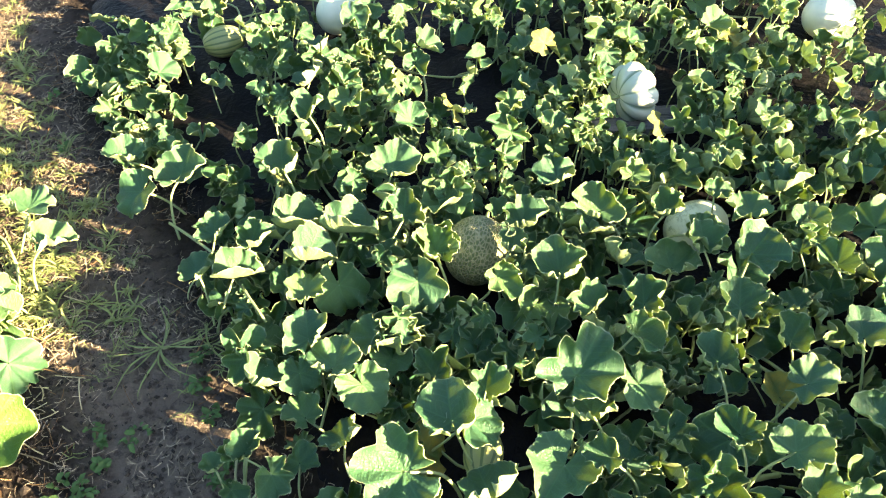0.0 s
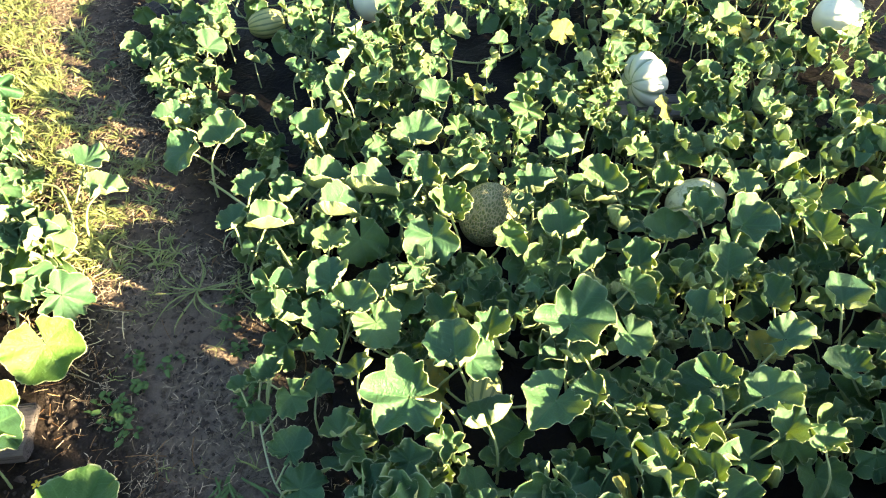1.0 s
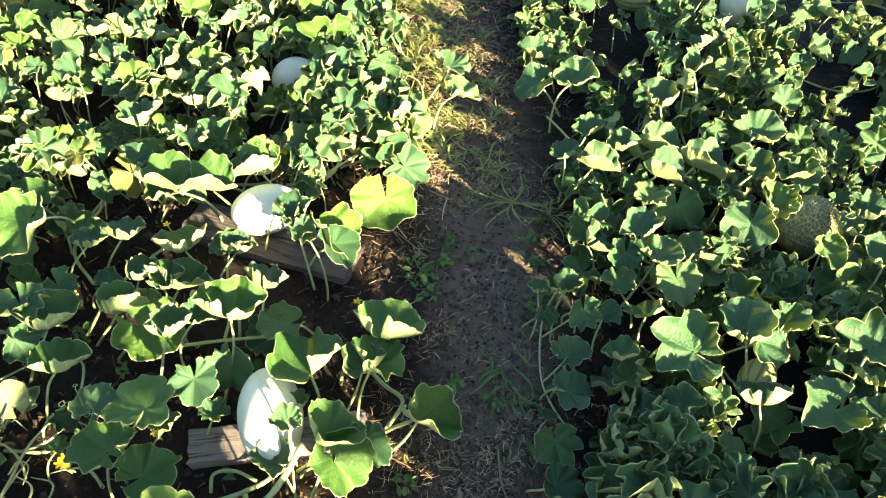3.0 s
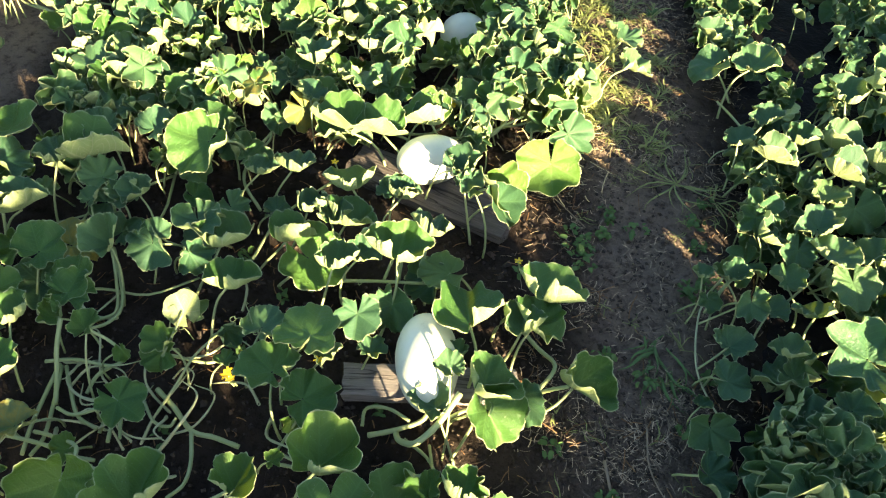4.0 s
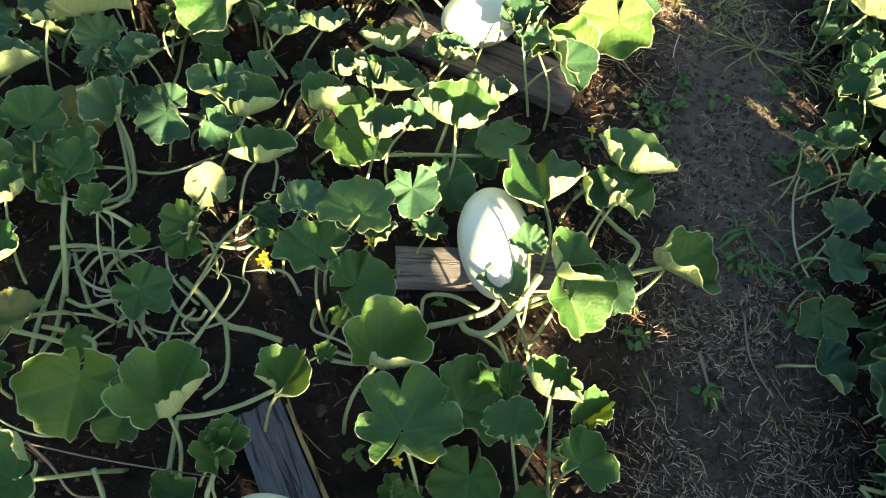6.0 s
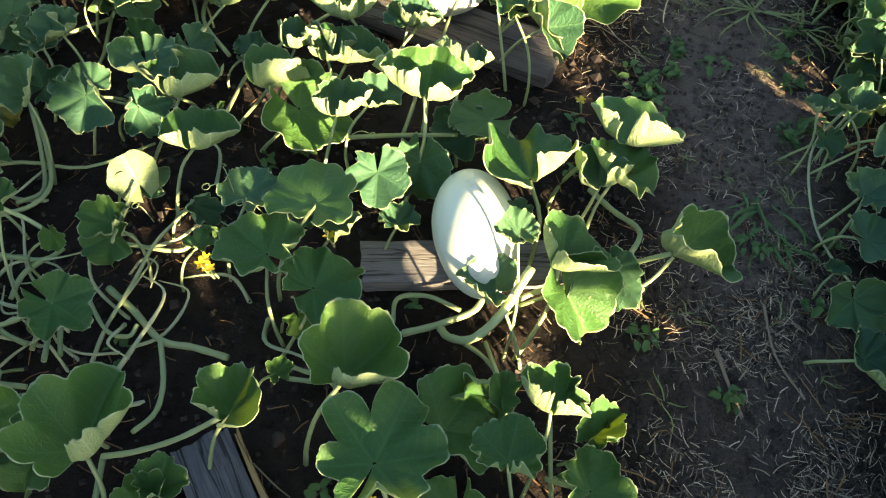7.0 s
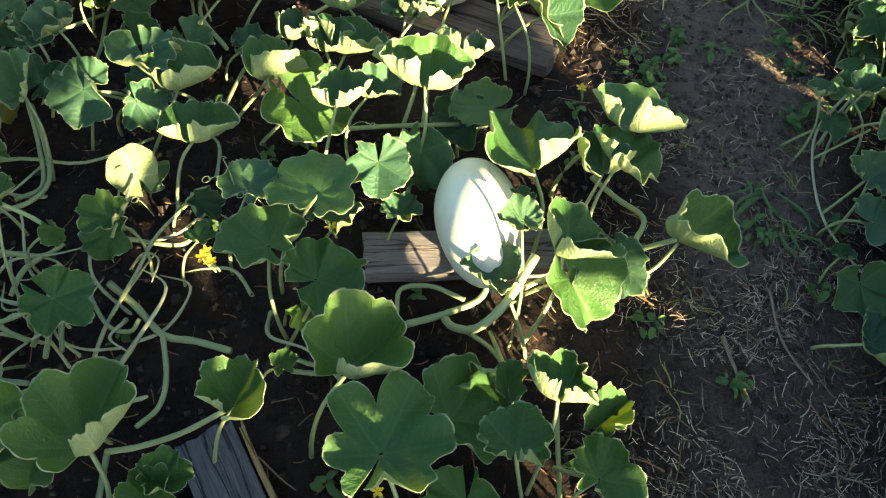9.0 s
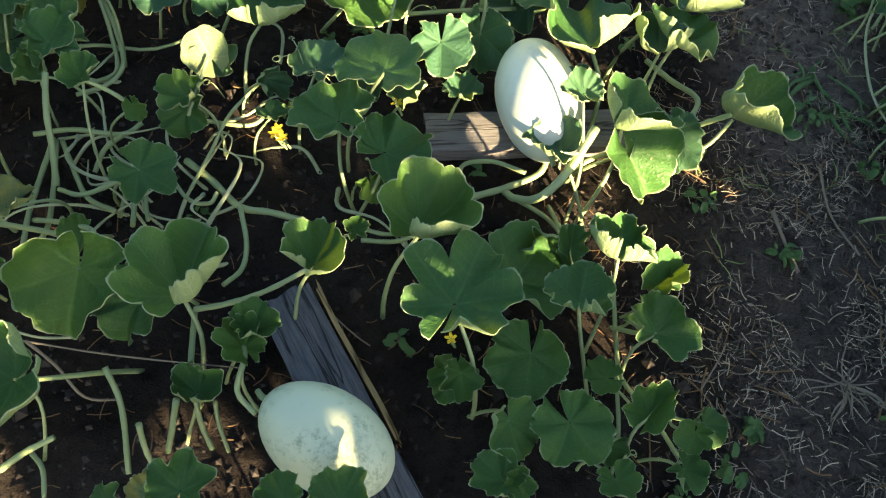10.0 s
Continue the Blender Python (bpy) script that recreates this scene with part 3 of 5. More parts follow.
def hero(plant, x, y, z, size, heading, tip, lean, style, **own):
    """A leaf of its own form, large leaves smoother and more lobed than small ones."""
    n = len(HERO_SPOTS) - 22
    r = random.Random(900 + n)
    form = dict(lobe=r.uniform(0.03, 0.075), crease=0.03, flute=r.uniform(0.1, 0.45) if size < 0.15 else r.uniform(0.05, 0.3), roll=1.0, ripple=0.34, serr=0.019 if size < 0.15 else 0.010, teeth=34 if size < 0.15 else 36)
    form.update(STYLE[style])
    form.update(own)
    if size > 0.155:
        form["ripple"] *= 0.8
    form["green"] = x < between(PATH_RIGHT, y) and (size > 0.15 or y < 0.0)
    if not own:
        form["cup"] *= r.uniform(0.75, 1.25)
    HERO_SPOTS.append((x, y, z, size))
    h = radians(heading + 180 + r.uniform(-45, 45))
    d = 0.3 * size + 0.35 * z
    foot = (x + math.cos(h) * d, y + math.sin(h) * d, 0.012)
    return leaf(plant, x, y, z, size * 1.1, heading, tip, lean, leaf_data(900 + n, **form), foot, 0.0024 + 0.012 * size)


def dry_stalk(points, r0, r1):
    v, f = tube(points, r0, r1, 5, 5, 0.1)
    return tagged(new("dry_stalk", made("dry_stalk", v, f, [STRAW])), "dry straw-coloured plant stalk lying in the bed", "stalk")


P_a = near_plant(-1.08, -0.20, 'sprawling melon plant with large lobed leaves on dark soil', 'melon plants on bare soil')
hero(P_a, -1.075, -0.426, 0.160, 0.190, -78, 24, -7, 'B', cup=0.35, lift=0.7)
hero(P_a, -0.893, -0.408, 0.170, 0.200, 105, 5, 0, 'B', cup=0.3, lift=1.3, lobe=0.13, ripple=0.2, droop=0.2, roll=1.1, ears=(0.7, 1.8), flute=0.3, fold=0.5)
hero(P_a, -0.994, -0.414, 0.090, 0.140, -92, 1, 5, 'd')
hero(P_a, -0.819, -0.518, 0.100, 0.104, 104, -1, -5, 'c')
hero(P_a, -0.775, -0.436, 0.140, 0.095, 142, -12, -0, 's')
hero(P_a, -0.779, -0.681, 0.140, 0.071, 172, -12, -5, 'o')
hero(P_a, -0.832, -0.712, 0.140, 0.051, 147, -12, -6, 'n')
hero(P_a, -1.048, -0.609, 0.170, 0.083, 124, -8, -10, 'c')
hero(P_a, -1.430, -0.038, 0.150, 0.124, 46, 17, 7, 'n')
hero(P_a, -1.447, -0.067, 0.140, 0.054, 140, -12, 1, 'c')
hero(P_a, -1.271, -0.120, 0.200, 0.085, 101, -12, 3, 's')
hero(P_a, -1.138, -0.030, 0.120, 0.101, -168, -12, -6, 'n')
hero(P_a, -1.134, -0.047, 0.100, 0.101, -76, 24, 10, 'd')
hero(P_a, -1.187, -0.110, 0.160, 0.056, -24, 50, 7, 's')
hero(P_a, -1.118, -0.213, 0.130, 0.115, -5, 10, 0, 'L', cup=0.25, lobe=0.12, ripple=0.2)
hero(P_a, -1.127, 0.051, 0.150, 0.102, -25, -125, 0, 'u')
hero(P_a, -1.137, 0.039, 0.150, 0.051, -24, -125, 0, 'u')
hero(P_a, -1.028, 0.072, 0.110, 0.089, -11, 50, 4, 'c')
hero(P_a, -0.974, -0.003, 0.110, 0.058, 85, -12, 2, 'n')
hero(P_a, -1.090, 0.173, 0.140, 0.165, 105, 12, 0, 'c', cup=0.65, lift=1.1)
hero(P_a, -1.458, -0.005, 0.140, 0.142, 51, -7, 0, 'f')
hero(P_a, -1.479, -0.172, 0.170, 0.135, 108, 10, -1, 'c')
hero(P_a, -1.416, -0.100, 0.130, 0.106, -154, -9, 7, 'c')
hero(P_a, -1.602, -0.265, 0.150, 0.103, 133, -12, 6, 'c')
hero(P_a, -1.423, -0.297, 0.150, 0.166, 152, -10, 6, 'c')
hero(P_a, -1.514, -0.383, 0.170, 0.120, 155, -12, 6, 'c')
hero(P_a, -1.556, -0.205, 0.100, 0.116, 134, -12, -5, 'n')
hero(P_a, -1.489, -0.327, 0.140, 0.087, 25, 41, 7, 's')
hero(P_a, -1.263, -0.374, 0.150, 0.127, -125, -10, 3, 'O')
hero(P_a, -1.352, -0.520, 0.170, 0.113, 168, -12, -8, 'c')
hero(P_a, -1.272, -0.467, 0.120, 0.100, -43, 40, -10, 'n')
hero(P_a, -1.163, -0.347, 0.080, 0.081, -116, 6, -10, 'n')
hero(P_a, -1.251, -0.615, 0.130, 0.131, -63, -12, 5, 'n')
hero(P_a, -1.023, -0.623, 0.200, 0.215, -127, 1, -5, 'B')
hero(P_a, -1.183, -0.721, 0.140, 0.104, 162, -12, -8, 'n')
P_b = near_plant(-0.62, 0.02, 'sprawling melon plant with large lobed leaves on dark soil', 'melon plants on bare soil')
hero(P_b, -0.739, -0.272, 0.150, 0.14, 95, 5, 0, 'B', fold=0.55, cup=0.4, lift=1.0, lobe=0.06, ripple=0.2, ears=(1.7, 0.5), flute=0.1)
hero(P_b, -0.727, -0.165, 0.100, 0.053, 50, -3, 3, 'n')
hero(P_b, -0.606, -0.146, 0.150, 0.2, 65, 6, 0, 'B', fold=0.45, cup=0.5, lift=1.2, ripple=0.18, ears=(0.6, 1.7), flute=0.1)
hero(P_b, -0.393, -0.053, 0.080, 0.146, -95, 44, -9, 'c')
hero(P_b, -0.924, 0.097, 0.160, 0.115, 105, 5, 0, 'n', cup=0.3, lobe=0.08)
hero(P_b, -0.792, 0.116, 0.190, 0.160, 103, 2, 0, 'f', cup=0.15, lobe=0.1, lift=0.5, ripple=0.22, roll=0.7, gap=8)
hero(P_b, -0.733, 0.237, 0.170, 0.120, -70, 20, 0, 'c', cup=0.4, ripple=0.34)
hero(P_b, -0.752, 0.108, 0.140, 0.083, 49, -12, -4, 'n')
hero(P_b, -0.834, 0.007, 0.150, 0.155, 158, 8, 0, 'f', cup=0.4, lift=0.6, ripple=0.32, lobe=0.08)
hero(P_b, -0.734, -0.017, 0.140, 0.150, 62, 8, 4, 'f', cup=0.3, ripple=0.32, lobe=0.09)
hero(P_b, -0.750, -0.051, 0.080, 0.067, -41, 41, 7, 'n')
hero(P_b, -0.861, 0.170, 0.090, 0.094, -53, 30, 0, 'n')
hero(P_b, -0.470, 0.338, 0.170, 0.225, 122, 14, -5, 'V', fold=0.35, cup=0.35, lift=1.4, ears=(0.3, 1.9))
hero(P_b, -0.348, 0.379, 0.170, 0.150, 105, 15, 0, 'c', cup=0.8, lift=1.3)
hero(P_b, -0.327, 0.402, 0.180, 0.155, 55, 12, 0, 'n', cup=0.5, lift=1.0, ripple=0.3)
hero(P_b, -0.182, 0.310, 0.130, 0.190, 12, 22, -6, 'V', fold=0.75, cup=0.35, lift=0.9)
hero(P_b, -0.361, 0.174, 0.170, 0.175, 48, 12, -5, 'V', fold=0.5, cup=0.5, lift=1.1)
hero(P_b, -0.439, 0.160, 0.240, 0.081, 139, -12, 4, 'n')
hero(P_b, -0.445, 0.099, 0.150, 0.120, 172, 5, 0, 'c', cup=0.5, lift=1.0, fold=0.3)
hero(P_b, -0.339, 0.159, 0.130, 0.165, -25, 40, 0, 'd', cup=0.1, fold=0.35, droop=0.4)
hero(P_b, -0.289, 0.229, 0.120, 0.140, -62, 48, 5, 'd', cup=0.1, fold=0.3, droop=0.5)
hero(P_b, -0.462, 0.249, 0.160, 0.070, 100, 0, 0, 'c')
hero(P_b, -0.672, 0.192, 0.100, 0.080, 80, 0, 0, 'n')
P_c = near_plant(-0.30, -0.30, 'sprawling melon plant with large lobed leaves on dark soil', 'melon plants on bare soil')
hero(P_c, -0.498, -0.267, 0.190, 0.175, 90, 0, 0, 'L', lobe=0.21, cup=0.3, ripple=0.2, lift=0.5, roll=0.8, gap=5, droop=0.05, flute=0.25)
hero(P_c, -0.293, -0.078, 0.170, 0.130, 100, 18, 0, 'c', cup=1.1, lift=1.3, ripple=0.48)
hero(P_c, -0.325, -0.181, 0.170, 0.125, 97, 14, 0, 'c', cup=0.8, lift=0.9, ripple=0.42)
hero(P_c, -0.370, -0.075, 0.140, 0.074, 103, -12, 5, 's')
hero(P_c, -0.216, -0.061, 0.100, 0.100, 60, -5, 0, 'V', cup=0.4)
hero(P_c, -0.215, -0.055, 0.090, 0.061, 72, -12, -1, 'n')
hero(P_c, -0.198, -0.152, 0.110, 0.120, 70, 0, 0, 'n', cup=0.6, lift=0.8)
hero(P_c, -0.173, -0.294, 0.130, 0.096, 72, -12, -5, 's')
hero(P_c, -0.246, -0.250, 0.100, 0.066, -163, -1, 9, 'f')
hero(P_c, -0.369, -0.256, 0.100, 0.138, -77, 5, 8, 'f')
hero(P_c, -0.363, -0.380, 0.120, 0.101, -48, 15, -9, 'f')
hero(P_c, -0.278, -0.343, 0.110, 0.123, -32, -2, -9, 'f')
hero(P_c, -0.458, -0.334, 0.110, 0.079, -62, 27, 1, 'n')
hero(P_c, -0.475, -0.325, 0.070, 0.086, -88, 19, 9, 'f')
hero(P_c, -0.340, -0.462, 0.110, 0.090, 158, -9, -2, 'n')
hero(P_c, -0.317, -0.452, 0.110, 0.053, -61, 20, -6, 'n')
hero(P_c, -0.105, -0.293, 0.130, 0.058, -84, 27, -2, 'n')
hero(P_c, -0.091, -0.263, 0.100, 0.068, -40, 13, -9, 'n')
hero(P_c, -0.101, -0.341, 0.100, 0.070, -37, 10, -6, 'n')
hero(P_c, -0.209, -0.336, 0.070, 0.065, -123, 20, -1, 'f')
hero(P_c, -0.188, -0.395, 0.100, 0.070, -51, -9, -0, 'n')
hero(P_c, -0.736, -0.662, 0.170, 0.100, 104, -4, -5, 'n')
hero(P_c, -0.595, -0.621, 0.200, 0.070, 143, 15, -1, 'n')
hero(P_c, -0.525, -0.596, 0.200, 0.089, 83, -12, -4, 'n')
hero(P_c, -0.439, -0.143, 0.090, 0.180, 25, 22, 0, 'f', cup=0.25, fold=0.3)
hero(P_c, -0.775, -0.410, 0.150, 0.085, 40, 5, 0, 's')
P_d = near_plant(-0.80, 0.60, 'sprawling melon plant with large lobed leaves on dark soil', 'melon plants on bare soil')
hero(P_d, -0.689, 0.334, 0.120, 0.140, -80, 50, 0, 'd', fold=0.4, ripple=0.34)
hero(P_d, -0.331, 0.488, 0.180, 0.205, 72, 20, 0, 'c', cup=0.6, lift=1.5, droop=0.2, fold=0.15, ears=(0.8, 1.9))
hero(P_d, -0.713, 0.408, 0.220, 0.200, 105, 15, 0, 'c', cup=0.7, lift=1.2)
hero(P_d, -0.692, 0.549, 0.180, 0.140, 100, 18, 0, 'c', cup=0.8, lift=1.3)
hero(P_d, -0.927, 0.493, 0.150, 0.165, 62, 16, -6, 'V', fold=0.4, cup=0.5, lift=1.3)
hero(P_d, -0.868, 0.337, 0.170, 0.150, 105, 14, 0, 'c', cup=0.9, lift=0.9)
hero(P_d, -1.050, 0.377, 0.130, 0.152, 45, 10, -12, 'V', lift=1.1)
hero(P_d, -1.047, 0.491, 0.150, 0.136, 86, 14, -9, 'c', lift=1.1)
hero(P_d, -0.981, 0.378, 0.100, 0.198, 0, 26, 10, 'f')
hero(P_d, -0.600, 0.487, 0.130, 0.144, -163, 4, 2, 'n', cup=0.5)
hero(P_d, -0.637, 0.472, 0.090, 0.142, -127, 25, -2, 'f')
hero(P_d, -0.708, 0.792, 0.200, 0.133, 154, -12, -7, 's')
hero(P_d, -0.654, 0.746, 0.200, 0.100, 173, -12, 0, 'n')
hero(P_d, -0.839, 0.661, 0.150, 0.122, 102, 12, 10, 'c', lift=1.1)
hero(P_d, -0.628, 0.797, 0.160, 0.188, -21, 32, -12, 'V')
hero(P_d, -1.115, 0.811, 0.180, 0.199, -170, -6, 12, 'V')
hero(P_d, -1.000, 0.843, 0.180, 0.181, -163, -11, 12, 'V')
hero(P_d, -0.888, 0.952, 0.180, 0.175, -160, -3, 12, 'V')
hero(P_d, -0.901, 0.975, 0.200, 0.125, 83, -12, 0, 'n')
hero(P_d, -0.978, 0.620, 0.160, 0.176, 157, 10, 9, 'n', lift=1.1)
hero(P_d, -0.837, 0.425, 0.140, 0.120, 60, 0, 0, 'c')
hero(P_d, -0.965, 0.484, 0.160, 0.130, 105, 0, 0, 'c')
hero(P_d, -0.724, 0.797, 0.200, 0.110, 60, 5, 0, 'c', ripple=0.42)
hero(P_d, -0.584, 0.766, 0.160, 0.150, -30, 30, 0, 'V')
hero(P_d, -0.673, 0.760, 0.210, 0.090, -80, 10, 0, 'n')
hero(P_d, -0.861, 0.663, 0.150, 0.120, 100, 5, 0, 'c')
P_e = near_plant(-1.45, 0.45, 'sprawling melon plant with large lobed leaves on dark soil', 'melon plants on bare soil')
hero(P_e, -1.158, 0.485, 0.100, 0.096, 66, -12, -9, 'n')
hero(P_e, -1.262, 0.562, 0.140, 0.117, 99, 12, 2, 'n', lift=1.0)
hero(P_e, -1.184, 0.621, 0.140, 0.138, 85, 12, -1, 'n', lift=1.1)
hero(P_e, -1.424, 0.554, 0.200, 0.226, -117, 21, -5, 'f')
hero(P_e, -1.273, 0.301, 0.180, 0.150, -40, 5, 0, 'c', cup=0.6, ripple=0.45)
hero(P_e, -1.260, 0.416, 0.130, 0.107, -28, 20, 9, 'n', cup=0.5)
hero(P_e, -1.192, 0.280, 0.140, 0.185, 78, 10, -5, 'V', cup=0.55, lift=1.0, fold=0.25, ripple=0.3)
hero(P_e, -1.349, 0.195, 0.150, 0.132, -72, 47, 6, 'n')
hero(P_e, -1.254, 0.224, 0.130, 0.117, -16, 47, 6, 'n')
hero(P_e, -1.446, 0.139, 0.150, 0.147, 133, -12, -12, 'V')
hero(P_e, -1.376, 0.237, 0.130, 0.089, 126, -12, 6, 'n')
hero(P_e, -1.634, 0.321, 0.160, 0.124, 175, -12, 2, 'n')
hero(P_e, -1.610, 0.241, 0.150, 0.078, 94, -12, 2, 'n')
hero(P_e, -1.509, 0.325, 0.150, 0.114, 148, -12, -1, 'n')
hero(P_e, -1.631, 0.550, 0.170, 0.131, 93, -12, -6, 'n')
hero(P_e, -1.489, 0.661, 0.150, 0.156, 177, -12, 2, 'n')
hero(P_e, -1.274, 0.307, 0.100, 0.120, -90, 15, 0, 'f')
hero(P_e, -1.539, 0.288, 0.150, 0.130, 80, 0, 0, 'n')
P_f = near_plant(-0.40, 1.05, 'sprawling melon plant with large lobed leaves on dark soil', 'melon plants on bare soil')
hero(P_f, -0.518, 1.025, 0.120, 0.200, -60, 42, -1, 'f', lobe=0.04, gap=8, ripple=0.2, cup=0.2)
P_g = near_plant(-1.90, 0.25, 'sprawling melon plant with large lobed leaves on dark soil', 'melon plants on bare soil')
hero(P_g, -1.593, 0.031, 0.150, 0.152, 79, -12, 8, 'f')
hero(P_g, -1.603, -0.131, 0.150, 0.146, 68, 2, 1, 'n')
hero(P_g, -1.733, -0.159, 0.200, 0.159, 53, 15, -9, 'f')
hero(P_g, -1.733, -0.158, 0.220, 0.183, 142, -12, 7, 's')
hero(P_g, -1.843, 0.070, 0.170, 0.162, 49, 16, -12, 'V')
hero(P_g, -1.751, 0.126, 0.150, 0.148, 62, -4, -12, 'V')
hero(P_g, -1.931, 0.058, 0.200, 0.157, 95, -12, 0, 'c')
hero(P_g, -1.894, 0.212, 0.200, 0.146, 39, 30, -0, 'n')
hero(P_g, -1.769, 0.298, 0.190, 0.131, 145, -8, -3, 'c')
hero(P_g, -1.729, 0.449, 0.200, 0.128, 149, -12, -3, 'n')
hero(P_g, -1.710, 0.346, 0.180, 0.201, 50, 1, -12, 'V')
hero(P_g, -1.946, 0.308, 0.220, 0.181, 65, -7, -9, 'n')
hero(P_g, -2.077, 0.351, 0.220, 0.169, -109, 25, -5, 's')
P_h = near_plant(-1.45, 1.00, 'sprawling melon plant with large lobed leaves on dark soil', 'melon plants on bare soil')

P_p = near_plant(0.30, 0.65, 'sprawling melon plant with large lobed leaves on black film', 'melon plants on the film')
hero(P_p, 0.553, 0.763, 0.200, 0.167, 86, -12, -3, 'n')
hero(P_p, 0.428, 0.671, 0.190, 0.205, 167, -7, -7, 'f', lobe=0.1, ripple=0.36, roll=1.2, lift=0.6, flute=0.35)
hero(P_p, 0.605, 0.593, 0.150, 0.161, 96, 39, -5, 'n')
hero(P_p, 0.221, 0.885, 0.120, 0.110, 111, -8, 3, 'n')
hero(P_p, 0.307, 0.802, 0.130, 0.115, 114, 29, -9, 'n')
hero(P_p, 0.199, 0.773, 0.120, 0.093, 87, -12, -4, 'n')
hero(P_p, 0.142, 0.734, 0.170, 0.109, -71, 19, 9, 'n')
hero(P_p, 0.085, 0.811, 0.150, 0.092, 53, -8, 8, 's')
hero(P_p, 0.064, 0.813, 0.140, 0.080, 170, -7, -4, 's')
hero(P_p, 0.129, 0.610, 0.120, 0.115, 60, 0, 0, 'n')
hero(P_p, 0.151, 0.522, 0.100, 0.115, 20, 10, 0, 'f')
hero(P_p, 0.147, 0.388, 0.080, 0.130, -60, 20, 0, 'n')
hero(P_p, 0.115, 0.454, 0.060, 0.050, 60, 0, 0, 'n')
hero(P_p, 0.010, 0.796, 0.130, 0.070, 120, 0, 0, 'c')
hero(P_p, 0.041, 0.746, 0.110, 0.075, -60, 25, 0, 'n')
hero(P_p, 0.172, 0.262, 0.090, 0.120, 0, 15, 0, 'n')
P_q = near_plant(0.85, 0.80, 'sprawling melon plant with large lobed leaves on black film', 'melon plants on the film')
hero(P_q, 0.859, 0.816, 0.200, 0.2, 48, -10, 2, 'f', lobe=0.1, ripple=0.38, roll=1.2, lift=0.5, flute=0.4)
hero(P_q, 0.594, 0.771, 0.170, 0.144, -48, 17, -9, 'f')
hero(P_q, 0.777, 0.625, 0.160, 0.176, -134, -8, 1, 'f')
hero(P_q, 0.872, 0.610, 0.190, 0.104, 148, 10, -7, 's')
hero(P_q, 1.033, 0.899, 0.200, 0.125, -43, 16, 4, 's')
hero(P_q, 1.005, 0.786, 0.160, 0.122, -67, 7, -10, 'd')
hero(P_q, 0.874, 0.725, 0.170, 0.126, 93, 26, -10, 'n')
hero(P_q, 0.960, 1.016, 0.180, 0.125, 108, -11, 4, 'c')
hero(P_q, 0.647, 0.830, 0.190, 0.115, 73, -12, 9, 's')
P_r = near_plant(0.45, 1.15, 'sprawling melon plant with large lobed leaves on black film', 'melon plants on the film')
hero(P_r, 0.547, 1.166, 0.200, 0.162, -92, 26, 10, 'd')
hero(P_r, 0.607, 1.249, 0.200, 0.146, 105, -12, 6, 's')
hero(P_r, 0.252, 1.074, 0.170, 0.137, 89, -12, 0, 'n')
hero(P_r, 0.305, 0.979, 0.170, 0.147, 63, 8, -6, 'n')
hero(P_r, 0.344, 1.257, 0.130, 0.154, -81, 27, 3, 'd')
hero(P_r, 0.255, 1.224, 0.160, 0.115, 84, -12, -2, 'n')
hero(P_r, 0.366, 0.912, 0.180, 0.130, -60, 17, 2, 'd')
hero(P_r, 0.221, 0.993, 0.150, 0.107, -83, 22, -4, 'd')
hero(P_r, 0.374, 1.406, 0.170, 0.172, -5, 5, -12, 'V')
hero(P_r, 0.265, 1.339, 0.160, 0.153, -2, 7, -12, 'V')
hero(P_r, 0.068, 1.327, 0.150, 0.151, 3, 9, -12, 'V')
hero(P_r, 0.548, 1.397, 0.200, 0.143, 77, -12, 8, 'c')
hero(P_r, 0.543, 0.922, 0.140, 0.140, 56, -11, 6, 'c')
hero(P_r, 0.608, 1.291, 0.210, 0.130, -70, 30, 0, 's')
P_s = near_plant(1.15, 1.20, 'sprawling melon plant with large lobed leaves on black film', 'melon plants on the film')
hero(P_s, 0.909, 1.123, 0.200, 0.163, 82, -12, -7, 'c')
hero(P_s, 1.087, 0.981, 0.190, 0.138, 77, -12, -7, 'c')
hero(P_s, 1.218, 1.105, 0.150, 0.153, 91, 1, 4, 'n')
hero(P_s, 1.301, 1.123, 0.200, 0.131, 78, -12, 4, 'c')
hero(P_s, 1.410, 1.069, 0.200, 0.173, 34, -12, 1, 'c')
hero(P_s, 0.860, 1.305, 0.200, 0.141, 71, -12, -9, 'c')
hero(P_s, 1.010, 1.480, 0.170, 0.131, 93, -12, -2, 'n')
hero(P_s, 1.074, 1.299, 0.200, 0.152, 83, -12, -3, 'c')
hero(P_s, 0.808, 1.224, 0.200, 0.110, 60, 0, 0, 'c', ripple=0.45)
hero(P_s, 0.749, 1.140, 0.200, 0.130, -60, 20, 0, 'c')
hero(P_s, 1.315, 1.170, 0.190, 0.140, -40, 15, 0, 'n')
hero(P_s, 1.258, 1.267, 0.190, 0.130, 90, 0, 0, 'c')
hero(P_s, 1.477, 1.207, 0.190, 0.130, 80, 0, 0, 'n')
hero(P_s, 1.405, 1.290, 0.200, 0.100, 60, 5, 0, 'c')
P_t = near_plant(0.00, 1.75, 'sprawling melon plant with large lobed leaves on black film', 'melon plants on the film')
hero(P_t, 0.235, 1.461, 0.160, 0.158, -4, 10, -12, 'V')
hero(P_t, 0.128, 1.414, 0.180, 0.126, 70, -12, -2, 'c')
hero(P_t, 0.026, 1.478, 0.170, 0.113, 83, -12, -5, 'n')
hero(P_t, -0.028, 1.371, 0.140, 0.110, 55, -12, -10, 'n')
hero(P_t, 0.232, 1.663, 0.200, 0.162, 87, -12, 1, 'c')
hero(P_t, -0.071, 1.740, 0.170, 0.165, 62, -12, -7, 'c')
